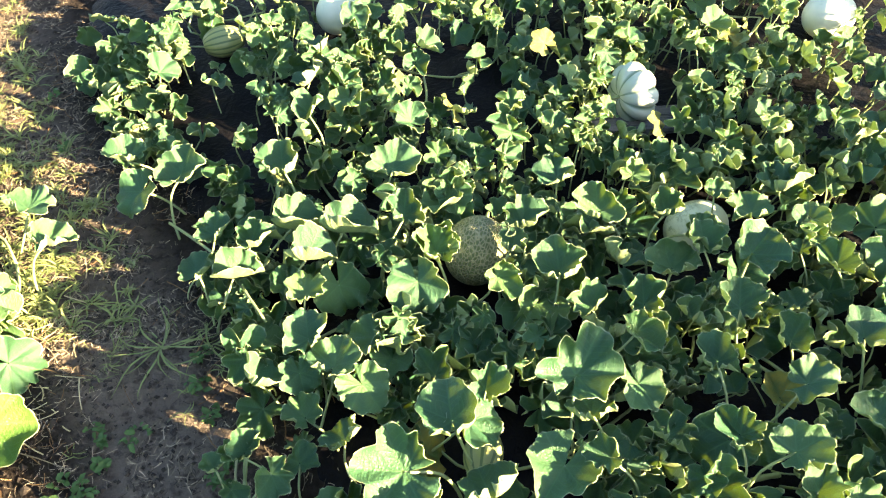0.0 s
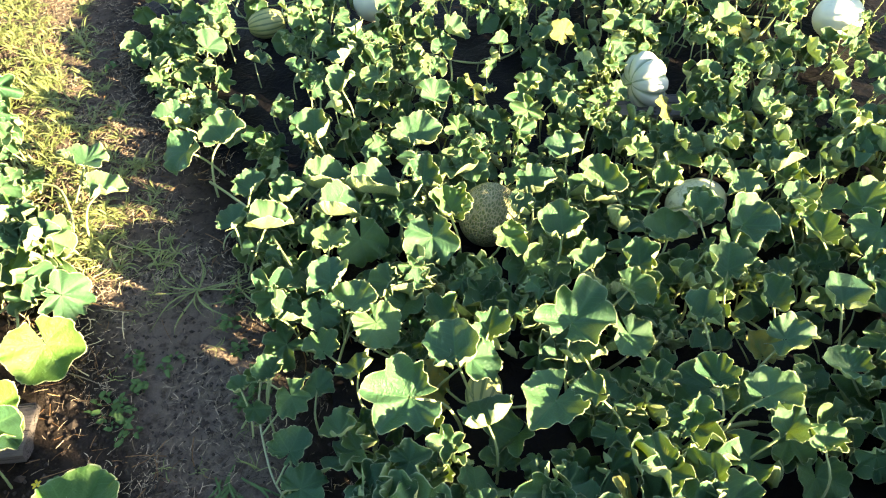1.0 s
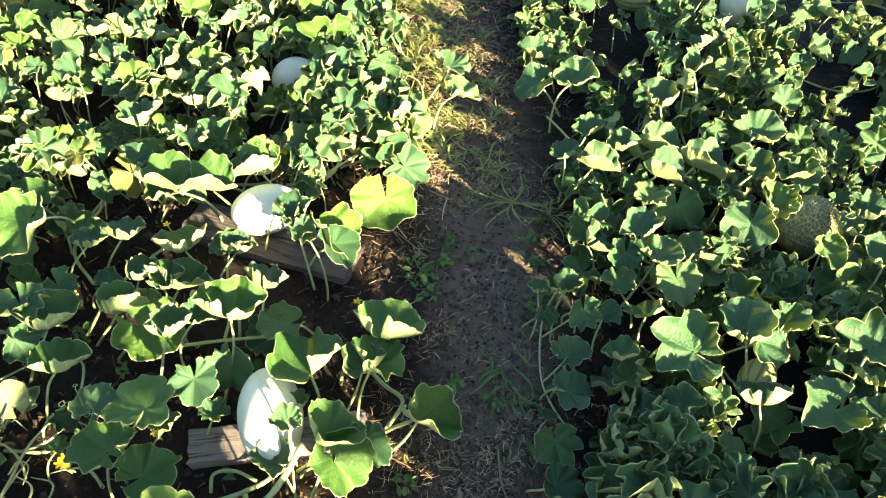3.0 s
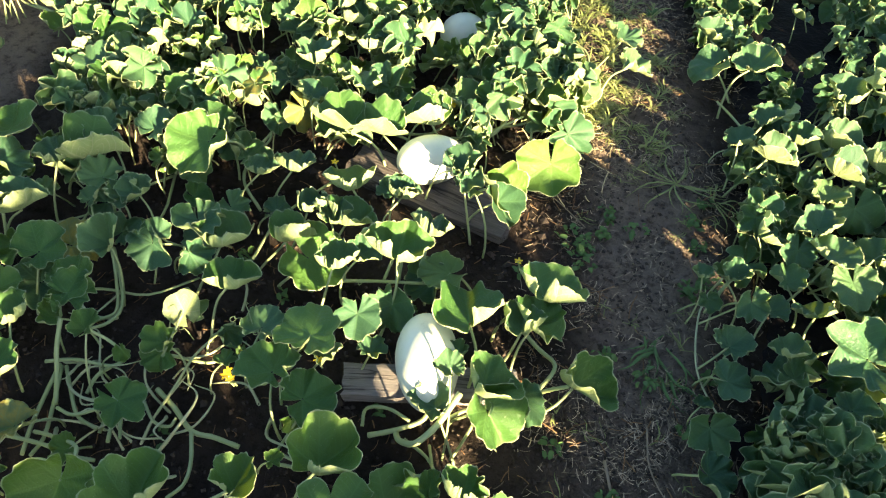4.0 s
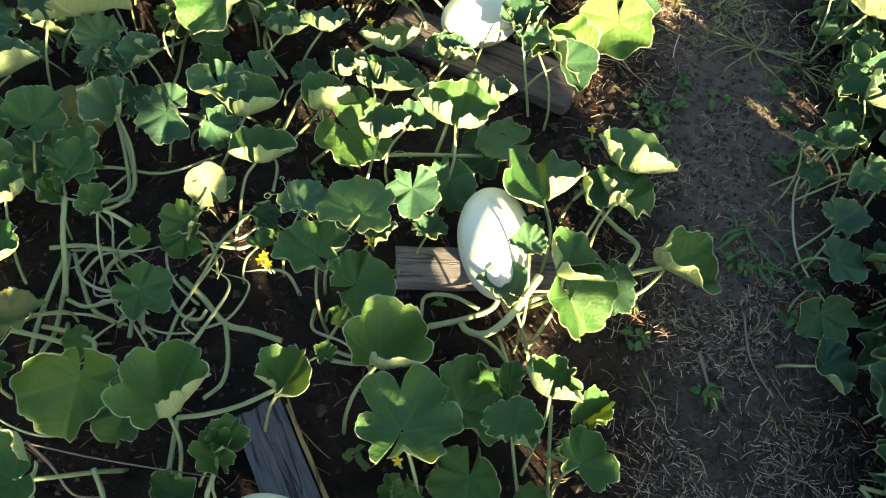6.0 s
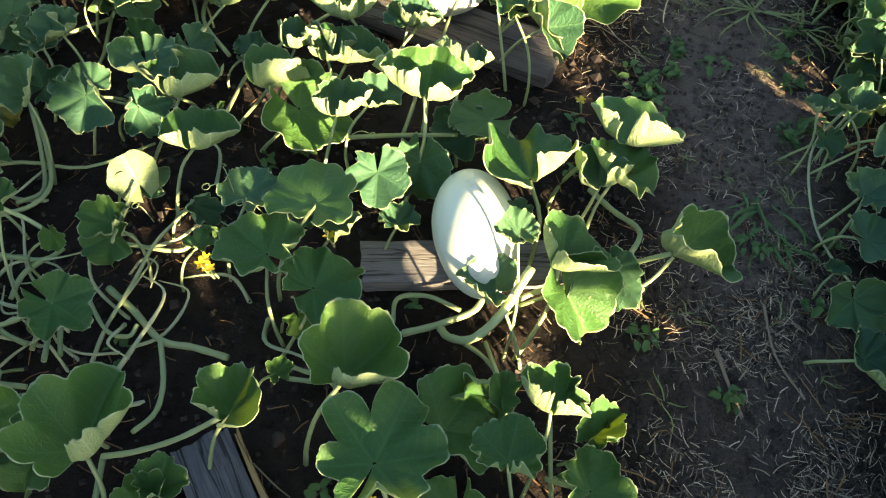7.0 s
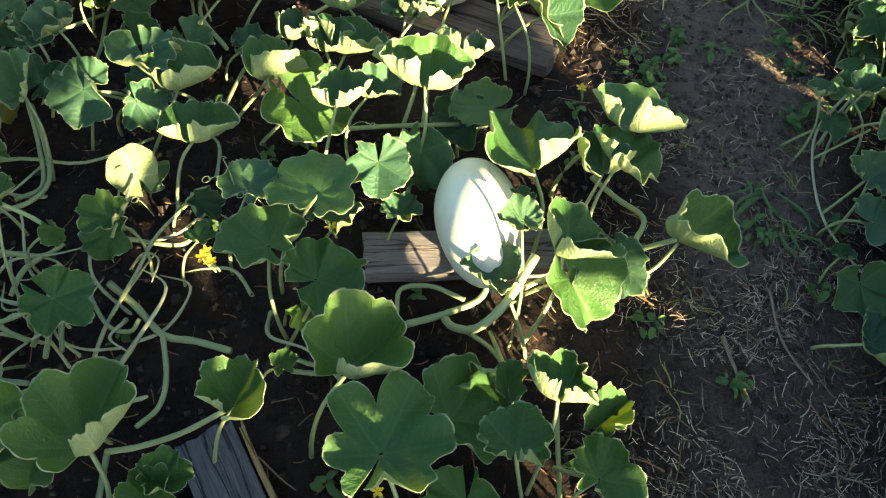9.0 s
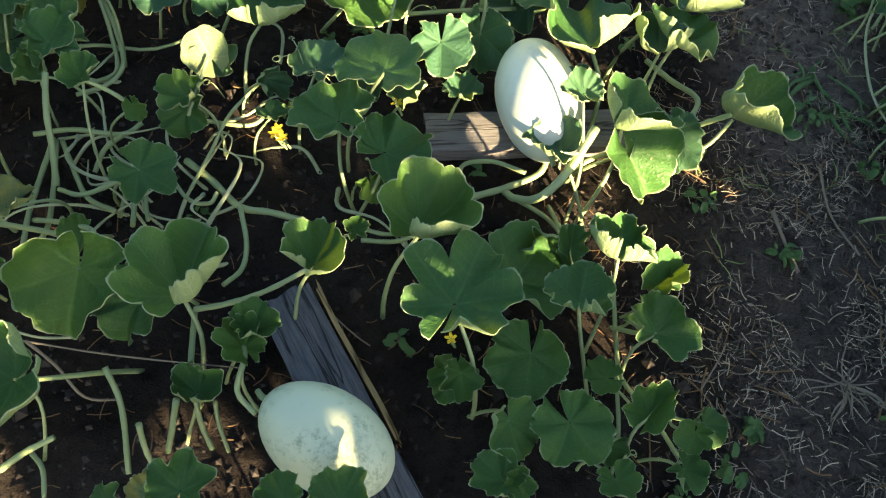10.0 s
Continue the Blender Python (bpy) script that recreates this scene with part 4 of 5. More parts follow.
hero(P_t, -0.195, 1.726, 0.140, 0.155, -139, 12, 7, 'd')
hero(P_t, -0.241, 1.863, 0.150, 0.135, 156, -12, 9, 's')
hero(P_t, 0.325, 1.925, 0.180, 0.129, 64, -12, 0, 's')
hero(P_t, -0.454, 1.580, 0.140, 0.147, 16, 17, -6, 'n')
hero(P_t, -0.527, 1.740, 0.130, 0.147, 73, 7, 3, 'n')
P_u = near_plant(1.40, 0.60, 'sprawling melon plant with large lobed leaves on black film', 'melon plants on the film')
hero(P_u, 1.196, 0.789, 0.190, 0.130, 59, -12, -1, 'c')
hero(P_u, 1.297, 0.904, 0.220, 0.140, 69, -12, -4, 'c')
hero(P_u, 1.383, 0.798, 0.200, 0.132, 43, -12, -1, 'c')
hero(P_u, 1.554, 0.769, 0.200, 0.150, 76, -12, -10, 'c')
hero(P_u, 1.366, 0.684, 0.200, 0.139, -6, -12, -2, 'n')
hero(P_u, 1.342, 0.710, 0.100, 0.111, 93, -12, -2, 'O')
hero(P_u, 1.162, 0.598, 0.200, 0.121, 113, -3, -6, 's')
hero(P_u, 1.169, 0.624, 0.120, 0.157, -170, 15, -8, 'd')
hero(P_u, 1.234, 0.614, 0.140, 0.125, -104, 34, 8, 'n')
hero(P_u, 1.252, 0.528, 0.220, 0.134, 12, -12, 0, 'c')
hero(P_u, 1.266, 0.445, 0.200, 0.108, 46, -12, -6, 's')
hero(P_u, 1.481, 0.572, 0.200, 0.127, 153, -8, 2, 'n')
hero(P_u, 1.344, 0.412, 0.180, 0.108, 66, -6, 6, 'n')
hero(P_u, 1.595, 0.981, 0.210, 0.126, 108, -12, -6, 's')
P_v = near_plant(0.70, 1.70, 'sprawling melon plant with large lobed leaves on black film', 'melon plants on the film')
hero(P_v, 0.547, 1.591, 0.200, 0.161, 69, -12, 4, 'c')


# ---- the mass of leaves ----

def build_bed(name_label, forms, spots, keep, per_plant, low, high, small, large, seed, group):
    """Plants on the given spots, each with its own leaves, wherever keep() lets one grow."""
    r = random.Random(seed)
    for px, py in spots:
        plant = tagged(new("melon_plant"), name_label, "melon plant", group)
        plant.matrix_basis = pose(px, py, 0.0)
        count = 0
        full = per_plant // 7
        # full count in view and for the added shade plants at py < -1.6
        if py < -1.6 or -0.3 < py < 2.75 and -2.6 < px < 2.3:
            full = per_plant + (14 if 1.4 < py < 2.6 and px < 1.9 else 0)
        # bed edge out of view, kept dense so that it shades the path
        elif -0.9 < py <= -0.3 and px < 1.5:
            full = per_plant * 2 // 3
        for _ in range(per_plant * 4):
            if count >= full:
                break
            a, d = r.uniform(0, 6.283), 0.40 * math.sqrt(r.random())
            x, y = px + d * math.cos(a), py + d * math.sin(a)
            k = keep(x, y)
            if r.random() > k:
                continue
            s = r.uniform(small, large) * (1.0 if r.random() > 0.15 else 0.6)
            z = r.uniform(low, high)
            if y > 1.5 and x > -0.9 and low < 0.1:
                s *= 0.8
            edge = x - between(PATH_RIGHT, y)
            if y > 1.3 and 0 < edge < 0.4:
                z *= 0.35 + 1.4 * edge
            if any((x - hx) ** 2 + (y - hy) ** 2 < (0.45 * (s + hs)) ** 2 and z > hz - 0.06 for hx, hy, hz, hs in HERO_SPOTS):
                continue
            near = -2.1 < x < 1.9 and -0.75 < y < 2.3
            data = r.choice(forms[0] if near else forms[1]) if r.random() > 0.02 else r.choice(OLD_LEAVES)
            foot = (x + r.uniform(-0.06, 0.06), y + r.uniform(-0.06, 0.06), 0.012)
            leaf(plant, x, y, z, s, r.uniform(0, 360), r.gauss(4, 22), r.gauss(0, 22), data, foot, 0.0028, r.gauss(40, 14) if y > 1.5 and x > -1.2 else (12.0 if low < 0.1 else 0.0))
            count += 1
        if not count:
            bpy.data.objects.remove(plant)
            continue
        for _ in range(3):
            a = r.uniform(0, 6.283)
            pts = [(px, py, 0.02)]
            for k in range(1, 4):
                a += r.uniform(-0.5, 0.5)
                pts.append((px + 0.13 * k * math.cos(a), py + 0.13 * k * math.sin(a), 0.025 + r.uniform(0, 0.02)))
            if keep(pts[-1][0], pts[-1][1]) > 0.3:
                stem("vine", pts, 0.005, 0.003, plant, sides=5, steps=4)


def right_keep(x, y):
    if x < between(PATH_RIGHT, y) + 0.05:
        return 0.0
    gap = noise.noise(Vector((x * 2.3, y * 2.3, 5.0)))
    k = 1.0 if gap > -0.5 else 0.45
    # bare film beside the path and in the middle of the bed
    if (x - 0.88) ** 2 / 0.025 + (y - 2.08) ** 2 / 0.07 < 1:
        return 0.04
    if (x - 0.0) ** 2 / 0.02 + (y - 2.2) ** 2 / 0.12 < 1:
        return 0.12
    return k


def left_keep(x, y):
    if x > between(PATH_LEFT, y) - 0.05:
        return 0.0
    if x > -1.15 and y < 0.75 or x > -0.72 and y < 1.22:
        return 0.0
    if (x + 0.85) ** 2 / 0.09 + (y - 0.85) ** 2 / 0.03 < 1:
        return 0.0
    if x < -1.95 - 0.3 * (y - 0.2) and y < 0.9:
        return 0.05
    if x > -1.5 and y < 0.1:
        return 0.06
    if y < 0.45:
        return 0.45
    gap = noise.noise(Vector((x * 2.6, y * 2.6, 9.0)))
    return 0.85 if gap > -0.2 else 0.2


# ---- vines on the ground and dry stalks ----
stem("vine", [(-1.116, -0.112, 0.030), (-1.044, -0.135, 0.035), (-0.963, -0.168, 0.040), (-0.902, -0.159, 0.045), (-0.834, -0.154, 0.050)], 0.007, 0.0061, P_a, sides=8, steps=7, wobble=0.05)
stem("vine", [(-0.957, -0.173, 0.050), (-0.900, -0.242, 0.067), (-0.874, -0.296, 0.083), (-0.879, -0.342, 0.100)], 0.0049, 0.0041, P_a, sides=8, steps=7, wobble=0.05)
stem("vine", [(-0.923, -0.383, 0.050), (-0.872, -0.359, 0.067), (-0.816, -0.318, 0.083), (-0.764, -0.261, 0.100)], 0.0053, 0.0045, P_a, sides=8, steps=7, wobble=0.05)
stem("vine", [(-0.936, -0.378, 0.020), (-0.891, -0.441, 0.055), (-0.843, -0.509, 0.090)], 0.0049, 0.0049, P_a, sides=8, steps=7, wobble=0.05)
stem("vine", [(-0.986, -0.535, 0.080), (-0.940, -0.575, 0.050), (-0.882, -0.658, 0.020)], 0.0049, 0.0045, P_a, sides=8, steps=7, wobble=0.05)
stem("vine", [(-0.875, -0.595, 0.100), (-0.862, -0.619, 0.060), (-0.841, -0.641, 0.020)], 0.0049, 0.0041, P_a, sides=8, steps=7, wobble=0.05)
stem("vine", [(-0.834, -0.544, 0.120), (-0.837, -0.578, 0.070), (-0.845, -0.604, 0.020)], 0.0053, 0.0049, P_a, sides=8, steps=7, wobble=0.05)
stem("vine", [(-0.821, -0.523, 0.100), (-0.805, -0.551, 0.060), (-0.783, -0.573, 0.020)], 0.0045, 0.0045, P_a, sides=8, steps=7, wobble=0.05)
stem("vine", [(-0.796, -0.515, 0.080), (-0.783, -0.539, 0.050), (-0.756, -0.567, 0.020)], 0.0037, 0.0033, P_a, sides=8, steps=7, wobble=0.05)
stem("vine", [(-1.071, -0.731, 0.020), (-1.043, -0.693, 0.035), (-1.008, -0.658, 0.050)], 0.0061, 0.0049, P_a, sides=8, steps=7, wobble=0.05)
stem("vine", [(-1.044, -0.689, 0.020), (-1.008, -0.704, 0.025), (-0.976, -0.738, 0.030)], 0.0041, 0.0037, P_a, sides=8, steps=7, wobble=0.05)
stem("vine", [(-0.707, -0.521, 0.140), (-0.749, -0.501, 0.140), (-0.765, -0.452, 0.140), (-0.776, -0.434, 0.140)], 0.0045, 0.0041, P_c, sides=8, steps=7, wobble=0.05)
stem("vine", [(-1.513, 0.186, 0.050), (-1.419, 0.108, 0.050), (-1.351, 0.034, 0.050), (-1.350, -0.023, 0.050), (-1.391, -0.069, 0.050)], 0.0053, 0.0045, P_e, sides=8, steps=7, wobble=0.05)
stem("vine", [(-1.379, -0.109, 0.160), (-1.351, -0.168, 0.123), (-1.323, -0.213, 0.087), (-1.293, -0.266, 0.050)], 0.0057, 0.0061, P_a, sides=8, steps=7, wobble=0.05)
stem("vine", [(-1.398, -0.188, 0.060), (-1.335, -0.149, 0.060), (-1.244, -0.123, 0.060), (-1.223, -0.084, 0.060)], 0.0049, 0.0049, P_a, sides=8, steps=7, wobble=0.05)
stem("vine", [(-1.242, -0.122, 0.060), (-1.268, -0.156, 0.040), (-1.269, -0.199, 0.020)], 0.0057, 0.0049, P_a, sides=8, steps=7, wobble=0.05)
stem("vine", [(-1.079, -0.427, 0.150), (-1.105, -0.376, 0.123), (-1.146, -0.336, 0.095), (-1.232, -0.336, 0.067), (-1.293, -0.340, 0.040)], 0.0049, 0.0049, P_a, sides=8, steps=7, wobble=0.05)
stem("vine", [(-1.308, -0.387, 0.090), (-1.218, -0.363, 0.080), (-1.157, -0.355, 0.070), (-1.102, -0.336, 0.060)], 0.0053, 0.0049, P_a, sides=8, steps=7, wobble=0.05)
stem("vine", [(-1.284, -0.270, 0.050), (-1.221, -0.273, 0.073), (-1.166, -0.241, 0.097), (-1.123, -0.207, 0.120)], 0.0045, 0.0045, P_a, sides=8, steps=7, wobble=0.05)
stem("vine", [(-1.270, -0.119, 0.200), (-1.227, -0.108, 0.170), (-1.182, -0.107, 0.140)], 0.0041, 0.0037, P_a, sides=8, steps=7, wobble=0.05)
stem("vine", [(-1.123, -0.058, 0.100), (-1.124, -0.004, 0.130), (-1.122, 0.040, 0.160)], 0.0037, 0.0033, P_a, sides=8, steps=7, wobble=0.05)
stem("vine", [(-1.067, -0.170, 0.040), (-1.070, -0.083, 0.053), (-1.074, -0.007, 0.067), (-1.053, 0.078, 0.080)], 0.0037, 0.0033, P_a, sides=8, steps=7, wobble=0.05)
stem("vine", [(-1.149, -0.017, 0.030), (-1.049, 0.010, 0.030), (-1.029, 0.053, 0.030)], 0.0045, 0.0041, P_a, sides=8, steps=7, wobble=0.05)
stem("vine", [(-1.194, -0.167, 0.030), (-1.146, -0.237, 0.040), (-1.114, -0.284, 0.050)], 0.0049, 0.0049, P_a, sides=8, steps=7, wobble=0.05)
stem("vine", [(-1.160, -0.270, 0.030), (-1.177, -0.210, 0.040), (-1.182, -0.177, 0.050)], 0.0049, 0.0041, P_a, sides=8, steps=7, wobble=0.05)
stem("vine", [(-1.173, -0.151, 0.020), (-1.133, -0.219, 0.040), (-1.089, -0.267, 0.060)], 0.0041, 0.0041, P_a, sides=8, steps=7, wobble=0.05)
stem("vine", [(-1.383, -0.167, 0.030), (-1.341, -0.263, 0.037), (-1.307, -0.335, 0.043), (-1.267, -0.399, 0.050)], 0.0053, 0.0049, P_a, sides=8, steps=7, wobble=0.05)
stem("vine", [(-1.382, -0.166, 0.020), (-1.314, -0.260, 0.030), (-1.262, -0.340, 0.040), (-1.248, -0.392, 0.050)], 0.0049, 0.0049, P_a, sides=8, steps=7, wobble=0.05)
stem("vine", [(-1.372, -0.161, 0.020), (-1.303, -0.213, 0.030), (-1.232, -0.261, 0.040), (-1.160, -0.270, 0.050)], 0.0049, 0.0049, P_a, sides=8, steps=7, wobble=0.05)
stem("vine", [(-1.159, -0.130, 0.020), (-1.070, -0.185, 0.030), (-1.019, -0.184, 0.040), (-1.012, -0.161, 0.050)], 0.0041, 0.0041, P_a, sides=8, steps=7, wobble=0.05)
stem("vine", [(-0.729, -0.140, 0.030), (-0.666, -0.129, 0.050), (-0.626, -0.105, 0.070)], 0.0045, 0.0041, P_b, sides=8, steps=7, wobble=0.05)
stem("vine", [(-0.740, -0.118, 0.030), (-0.681, -0.119, 0.050), (-0.639, -0.089, 0.070)], 0.0041, 0.0041, P_b, sides=8, steps=7, wobble=0.05)
stem("vine", [(-0.683, -0.081, 0.020), (-0.636, -0.135, 0.035), (-0.591, -0.186, 0.050)], 0.0045, 0.0041, P_b, sides=8, steps=7, wobble=0.05)
stem("vine", [(-0.443, 0.068, 0.020), (-0.407, 0.010, 0.060), (-0.371, -0.051, 0.100)], 0.0041, 0.0037, P_b, sides=8, steps=7, wobble=0.05)
stem("vine", [(-0.264, -0.130, 0.030), (-0.218, -0.134, 0.055), (-0.191, -0.132, 0.080)], 0.0041, 0.0037, P_c, sides=8, steps=7, wobble=0.05)
stem("vine", [(-0.288, -0.028, 0.020), (-0.249, -0.146, 0.030), (-0.221, -0.215, 0.040), (-0.164, -0.257, 0.050), (-0.106, -0.313, 0.060)], 0.0041, 0.0037, P_c, sides=8, steps=7, wobble=0.05)
stem("vine", [(-0.234, -0.191, 0.020), (-0.198, -0.306, 0.035), (-0.191, -0.383, 0.050)], 0.0037, 0.0033, P_c, sides=8, steps=7, wobble=0.05)
stem("vine", [(-0.402, 0.140, 0.190), (-0.422, 0.056, 0.155), (-0.454, 0.012, 0.120), (-0.496, 0.018, 0.085), (-0.524, 0.047, 0.050)], 0.0078, 0.007, P_b, sides=8, steps=7, wobble=0.05)
stem("vine", [(-0.582, 0.015, 0.040), (-0.528, 0.048, 0.057), (-0.478, 0.091, 0.073), (-0.469, 0.125, 0.090)], 0.007, 0.0053, P_b, sides=8, steps=7, wobble=0.05)
stem("vine", [(-0.610, 0.034, 0.030), (-0.617, 0.070, 0.053), (-0.564, 0.083, 0.077), (-0.496, 0.067, 0.100)], 0.0045, 0.0041, P_b, sides=8, steps=7, wobble=0.05)
stem("vine", [(-0.500, 0.046, 0.040), (-0.432, 0.031, 0.035), (-0.383, -0.002, 0.030)], 0.0045, 0.0037, P_b, sides=8, steps=7, wobble=0.05)
stem("vine", [(-0.430, 0.137, 0.050), (-0.392, 0.170, 0.073), (-0.340, 0.189, 0.097), (-0.294, 0.169, 0.120)], 0.0053, 0.0045, P_b, sides=8, steps=7, wobble=0.05)
stem("vine", [(-0.371, 0.464, 0.050), (-0.310, 0.426, 0.055), (-0.257, 0.401, 0.060), (-0.247, 0.366, 0.065), (-0.262, 0.297, 0.070)], 0.0057, 0.0053, P_d, sides=8, steps=7, wobble=0.05)
stem("vine", [(-0.273, 0.278, 0.070), (-0.230, 0.288, 0.115), (-0.190, 0.289, 0.160)], 0.0053, 0.0049, P_b, sides=8, steps=7, wobble=0.05)
stem("vine", [(-0.876, 0.368, 0.070), (-0.770, 0.408, 0.085), (-0.654, 0.447, 0.100)], 0.0049, 0.0045, P_d, sides=8, steps=7, wobble=0.05)
stem("vine", [(-0.728, 0.438, 0.080), (-0.730, 0.460, 0.145), (-0.729, 0.444, 0.210)], 0.0045, 0.0041, P_d, sides=8, steps=7, wobble=0.05)
stem("vine", [(-0.764, 0.421, 0.080), (-0.761, 0.471, 0.130), (-0.757, 0.467, 0.180)], 0.0045, 0.0041, P_d, sides=8, steps=7, wobble=0.05)
stem("vine", [(0.060, 0.815, 0.130), (0.040, 0.795, 0.055), (0.043, 0.720, 0.028), (0.075, 0.588, 0.025), (0.128, 0.507, 0.022), (0.193, 0.445, 0.020)], 0.0032, 0.0024, P_p, STALK, sides=8, steps=7, wobble=0.05)
stem("vine", [(0.046, 0.718, 0.030), (0.088, 0.750, 0.060), (0.129, 0.781, 0.090)], 0.0029, 0.0026, P_p, sides=8, steps=7, wobble=0.05)
stem("vine", [(0.080, 0.574, 0.030), (0.112, 0.613, 0.060), (0.130, 0.633, 0.090)], 0.0029, 0.0026, P_p, sides=8, steps=7, wobble=0.05)
stem("vine", [(0.129, 1.272, 0.030), (0.210, 1.101, 0.038), (0.301, 0.966, 0.045), (0.403, 0.875, 0.052), (0.517, 0.805, 0.060)], 0.0041, 0.0033, P_r, sides=8, steps=7, wobble=0.05)
stem("vine", [(1.084, 0.546, 0.050), (1.148, 0.538, 0.050), (1.223, 0.550, 0.050), (1.278, 0.549, 0.050)], 0.0074, 0.0066, P_u, sides=8, steps=7, wobble=0.05)
stem("vine", [(1.076, 0.628, 0.050), (1.012, 0.678, 0.050), (0.979, 0.742, 0.050)], 0.0041, 0.0033, P_q, sides=8, steps=7, wobble=0.05)
stem("vine", [(-0.140, 1.679, 0.040), (-0.056, 1.566, 0.067), (0.038, 1.425, 0.093), (0.142, 1.186, 0.120)], 0.0041, 0.0041, P_t, sides=8, steps=7, wobble=0.05)
stem("vine", [(0.050, 0.761, 0.030), (0.069, 0.827, 0.065), (0.082, 0.851, 0.100)], 0.0041, 0.0033, P_p, sides=8, steps=7, wobble=0.05)
stem("vine", [(-1.550, 0.988, 0.050), (-1.414, 0.849, 0.050), (-1.396, 0.703, 0.050), (-1.350, 0.583, 0.050), (-1.231, 0.501, 0.050)], 0.0053, 0.0049, P_h, sides=8, steps=7, wobble=0.05)
stem("vine", [(-1.432, 0.887, 0.050), (-1.432, 0.954, 0.050), (-1.386, 0.865, 0.050), (-1.402, 0.792, 0.050)], 0.0045, 0.0041, P_h, sides=8, steps=7, wobble=0.05)
stem("vine", [(-1.397, -0.021, 0.030), (-1.363, 0.023, 0.040), (-1.428, 0.101, 0.050), (-1.516, 0.184, 0.060)], 0.0049, 0.0045, P_a, sides=8, steps=7, wobble=0.05)
stem("vine", [(-1.794, 0.096, 0.140), (-1.789, 0.073, 0.085), (-1.761, 0.025, 0.030)], 0.0045, 0.0041, P_g, sides=8, steps=7, wobble=0.05)
stem("vine", [(-0.805, 1.313, 0.120), (-0.723, 1.175, 0.113), (-0.757, 1.051, 0.107), (-0.849, 1.007, 0.100)], 0.0045, 0.0041, P_f, sides=8, steps=7, wobble=0.05)
stem("vine", [(-0.843, 1.383, 0.050), (-0.718, 1.294, 0.067), (-0.645, 1.185, 0.083), (-0.605, 1.065, 0.100)], 0.0045, 0.0041, P_f, sides=8, steps=7, wobble=0.05)
stem("vine", [(-0.846, 1.026, 0.080), (-0.749, 1.101, 0.100), (-0.678, 1.191, 0.120)], 0.0041, 0.0037, P_d, sides=8, steps=7, wobble=0.05)
stem("vine", [(-1.076, 1.009, 0.030), (-0.993, 0.971, 0.065), (-0.903, 0.922, 0.100)], 0.0045, 0.0041, P_h, sides=8, steps=7, wobble=0.05)
stem("vine", [(-1.745, 0.198, 0.020), (-1.639, 0.201, 0.025), (-1.564, 0.188, 0.030)], 0.0041, 0.0041, P_g, sides=8, steps=7, wobble=0.05)
stem("vine", [(-1.091, 0.787, 0.030), (-1.139, 0.633, 0.040), (-1.163, 0.487, 0.050), (-1.135, 0.330, 0.060)], 0.0045, 0.0041, P_d, sides=8, steps=7, wobble=0.05)
stem("vine", [(-1.624, 1.020, 0.040), (-1.479, 0.897, 0.047), (-1.386, 0.779, 0.053), (-1.393, 0.670, 0.060)], 0.0045, 0.0041, P_h, sides=8, steps=7, wobble=0.05)
stem("vine", [(-0.906, 1.341, 0.050), (-0.796, 1.263, 0.058), (-0.744, 1.166, 0.065), (-0.778, 1.061, 0.073), (-0.870, 1.003, 0.080)], 0.0045, 0.0041, P_f, sides=8, steps=7, wobble=0.05)
stem("vine", [(-0.742, 1.186, 0.050), (-0.658, 1.254, 0.075), (-0.635, 1.461, 0.100)], 0.0041, 0.0037, P_f, sides=8, steps=7, wobble=0.05)
stem("vine", [(-2.090, 1.494, 0.040), (-1.938, 1.431, 0.040), (-1.828, 1.459, 0.040), (-1.719, 1.529, 0.040)], 0.0045, 0.0041, P_h, sides=8, steps=7, wobble=0.05)
dry_stalk([(-1.090, -0.562, 0.150), (-0.978, -0.532, 0.140), (-0.872, -0.498, 0.130), (-0.767, -0.461, 0.120)], 0.0016, 0.0012)
dry_stalk([(-1.103, -0.554, 0.120), (-1.049, -0.566, 0.093), (-0.993, -0.587, 0.067), (-0.951, -0.564, 0.040)], 0.0028, 0.002)
dry_stalk([(-0.051, 0.231, 0.012), (-0.016, 0.168, 0.012), (0.017, 0.111, 0.012)], 0.003, 0.002)
dry_stalk([(0.014, 0.361, 0.012), (0.050, 0.263, 0.012), (0.113, 0.194, 0.012)], 0.003, 0.002)
dry_stalk([(-0.053, 0.227, 0.012), (-0.015, 0.164, 0.012), (0.019, 0.116, 0.012)], 0.003, 0.002)
dry_stalk([(-0.092, -0.172, 0.015), (-0.079, -0.116, 0.022), (-0.075, -0.084, 0.030)], 0.0018, 0.0012)
dry_stalk([(-0.712, -0.290, 0.015), (-0.660, -0.308, 0.015), (-0.630, -0.315, 0.015)], 0.0018, 0.0012)
dry_stalk([(-0.542, 1.016, 0.020), (-0.452, 0.972, 0.025), (-0.350, 0.910, 0.030)], 0.002, 0.0014)


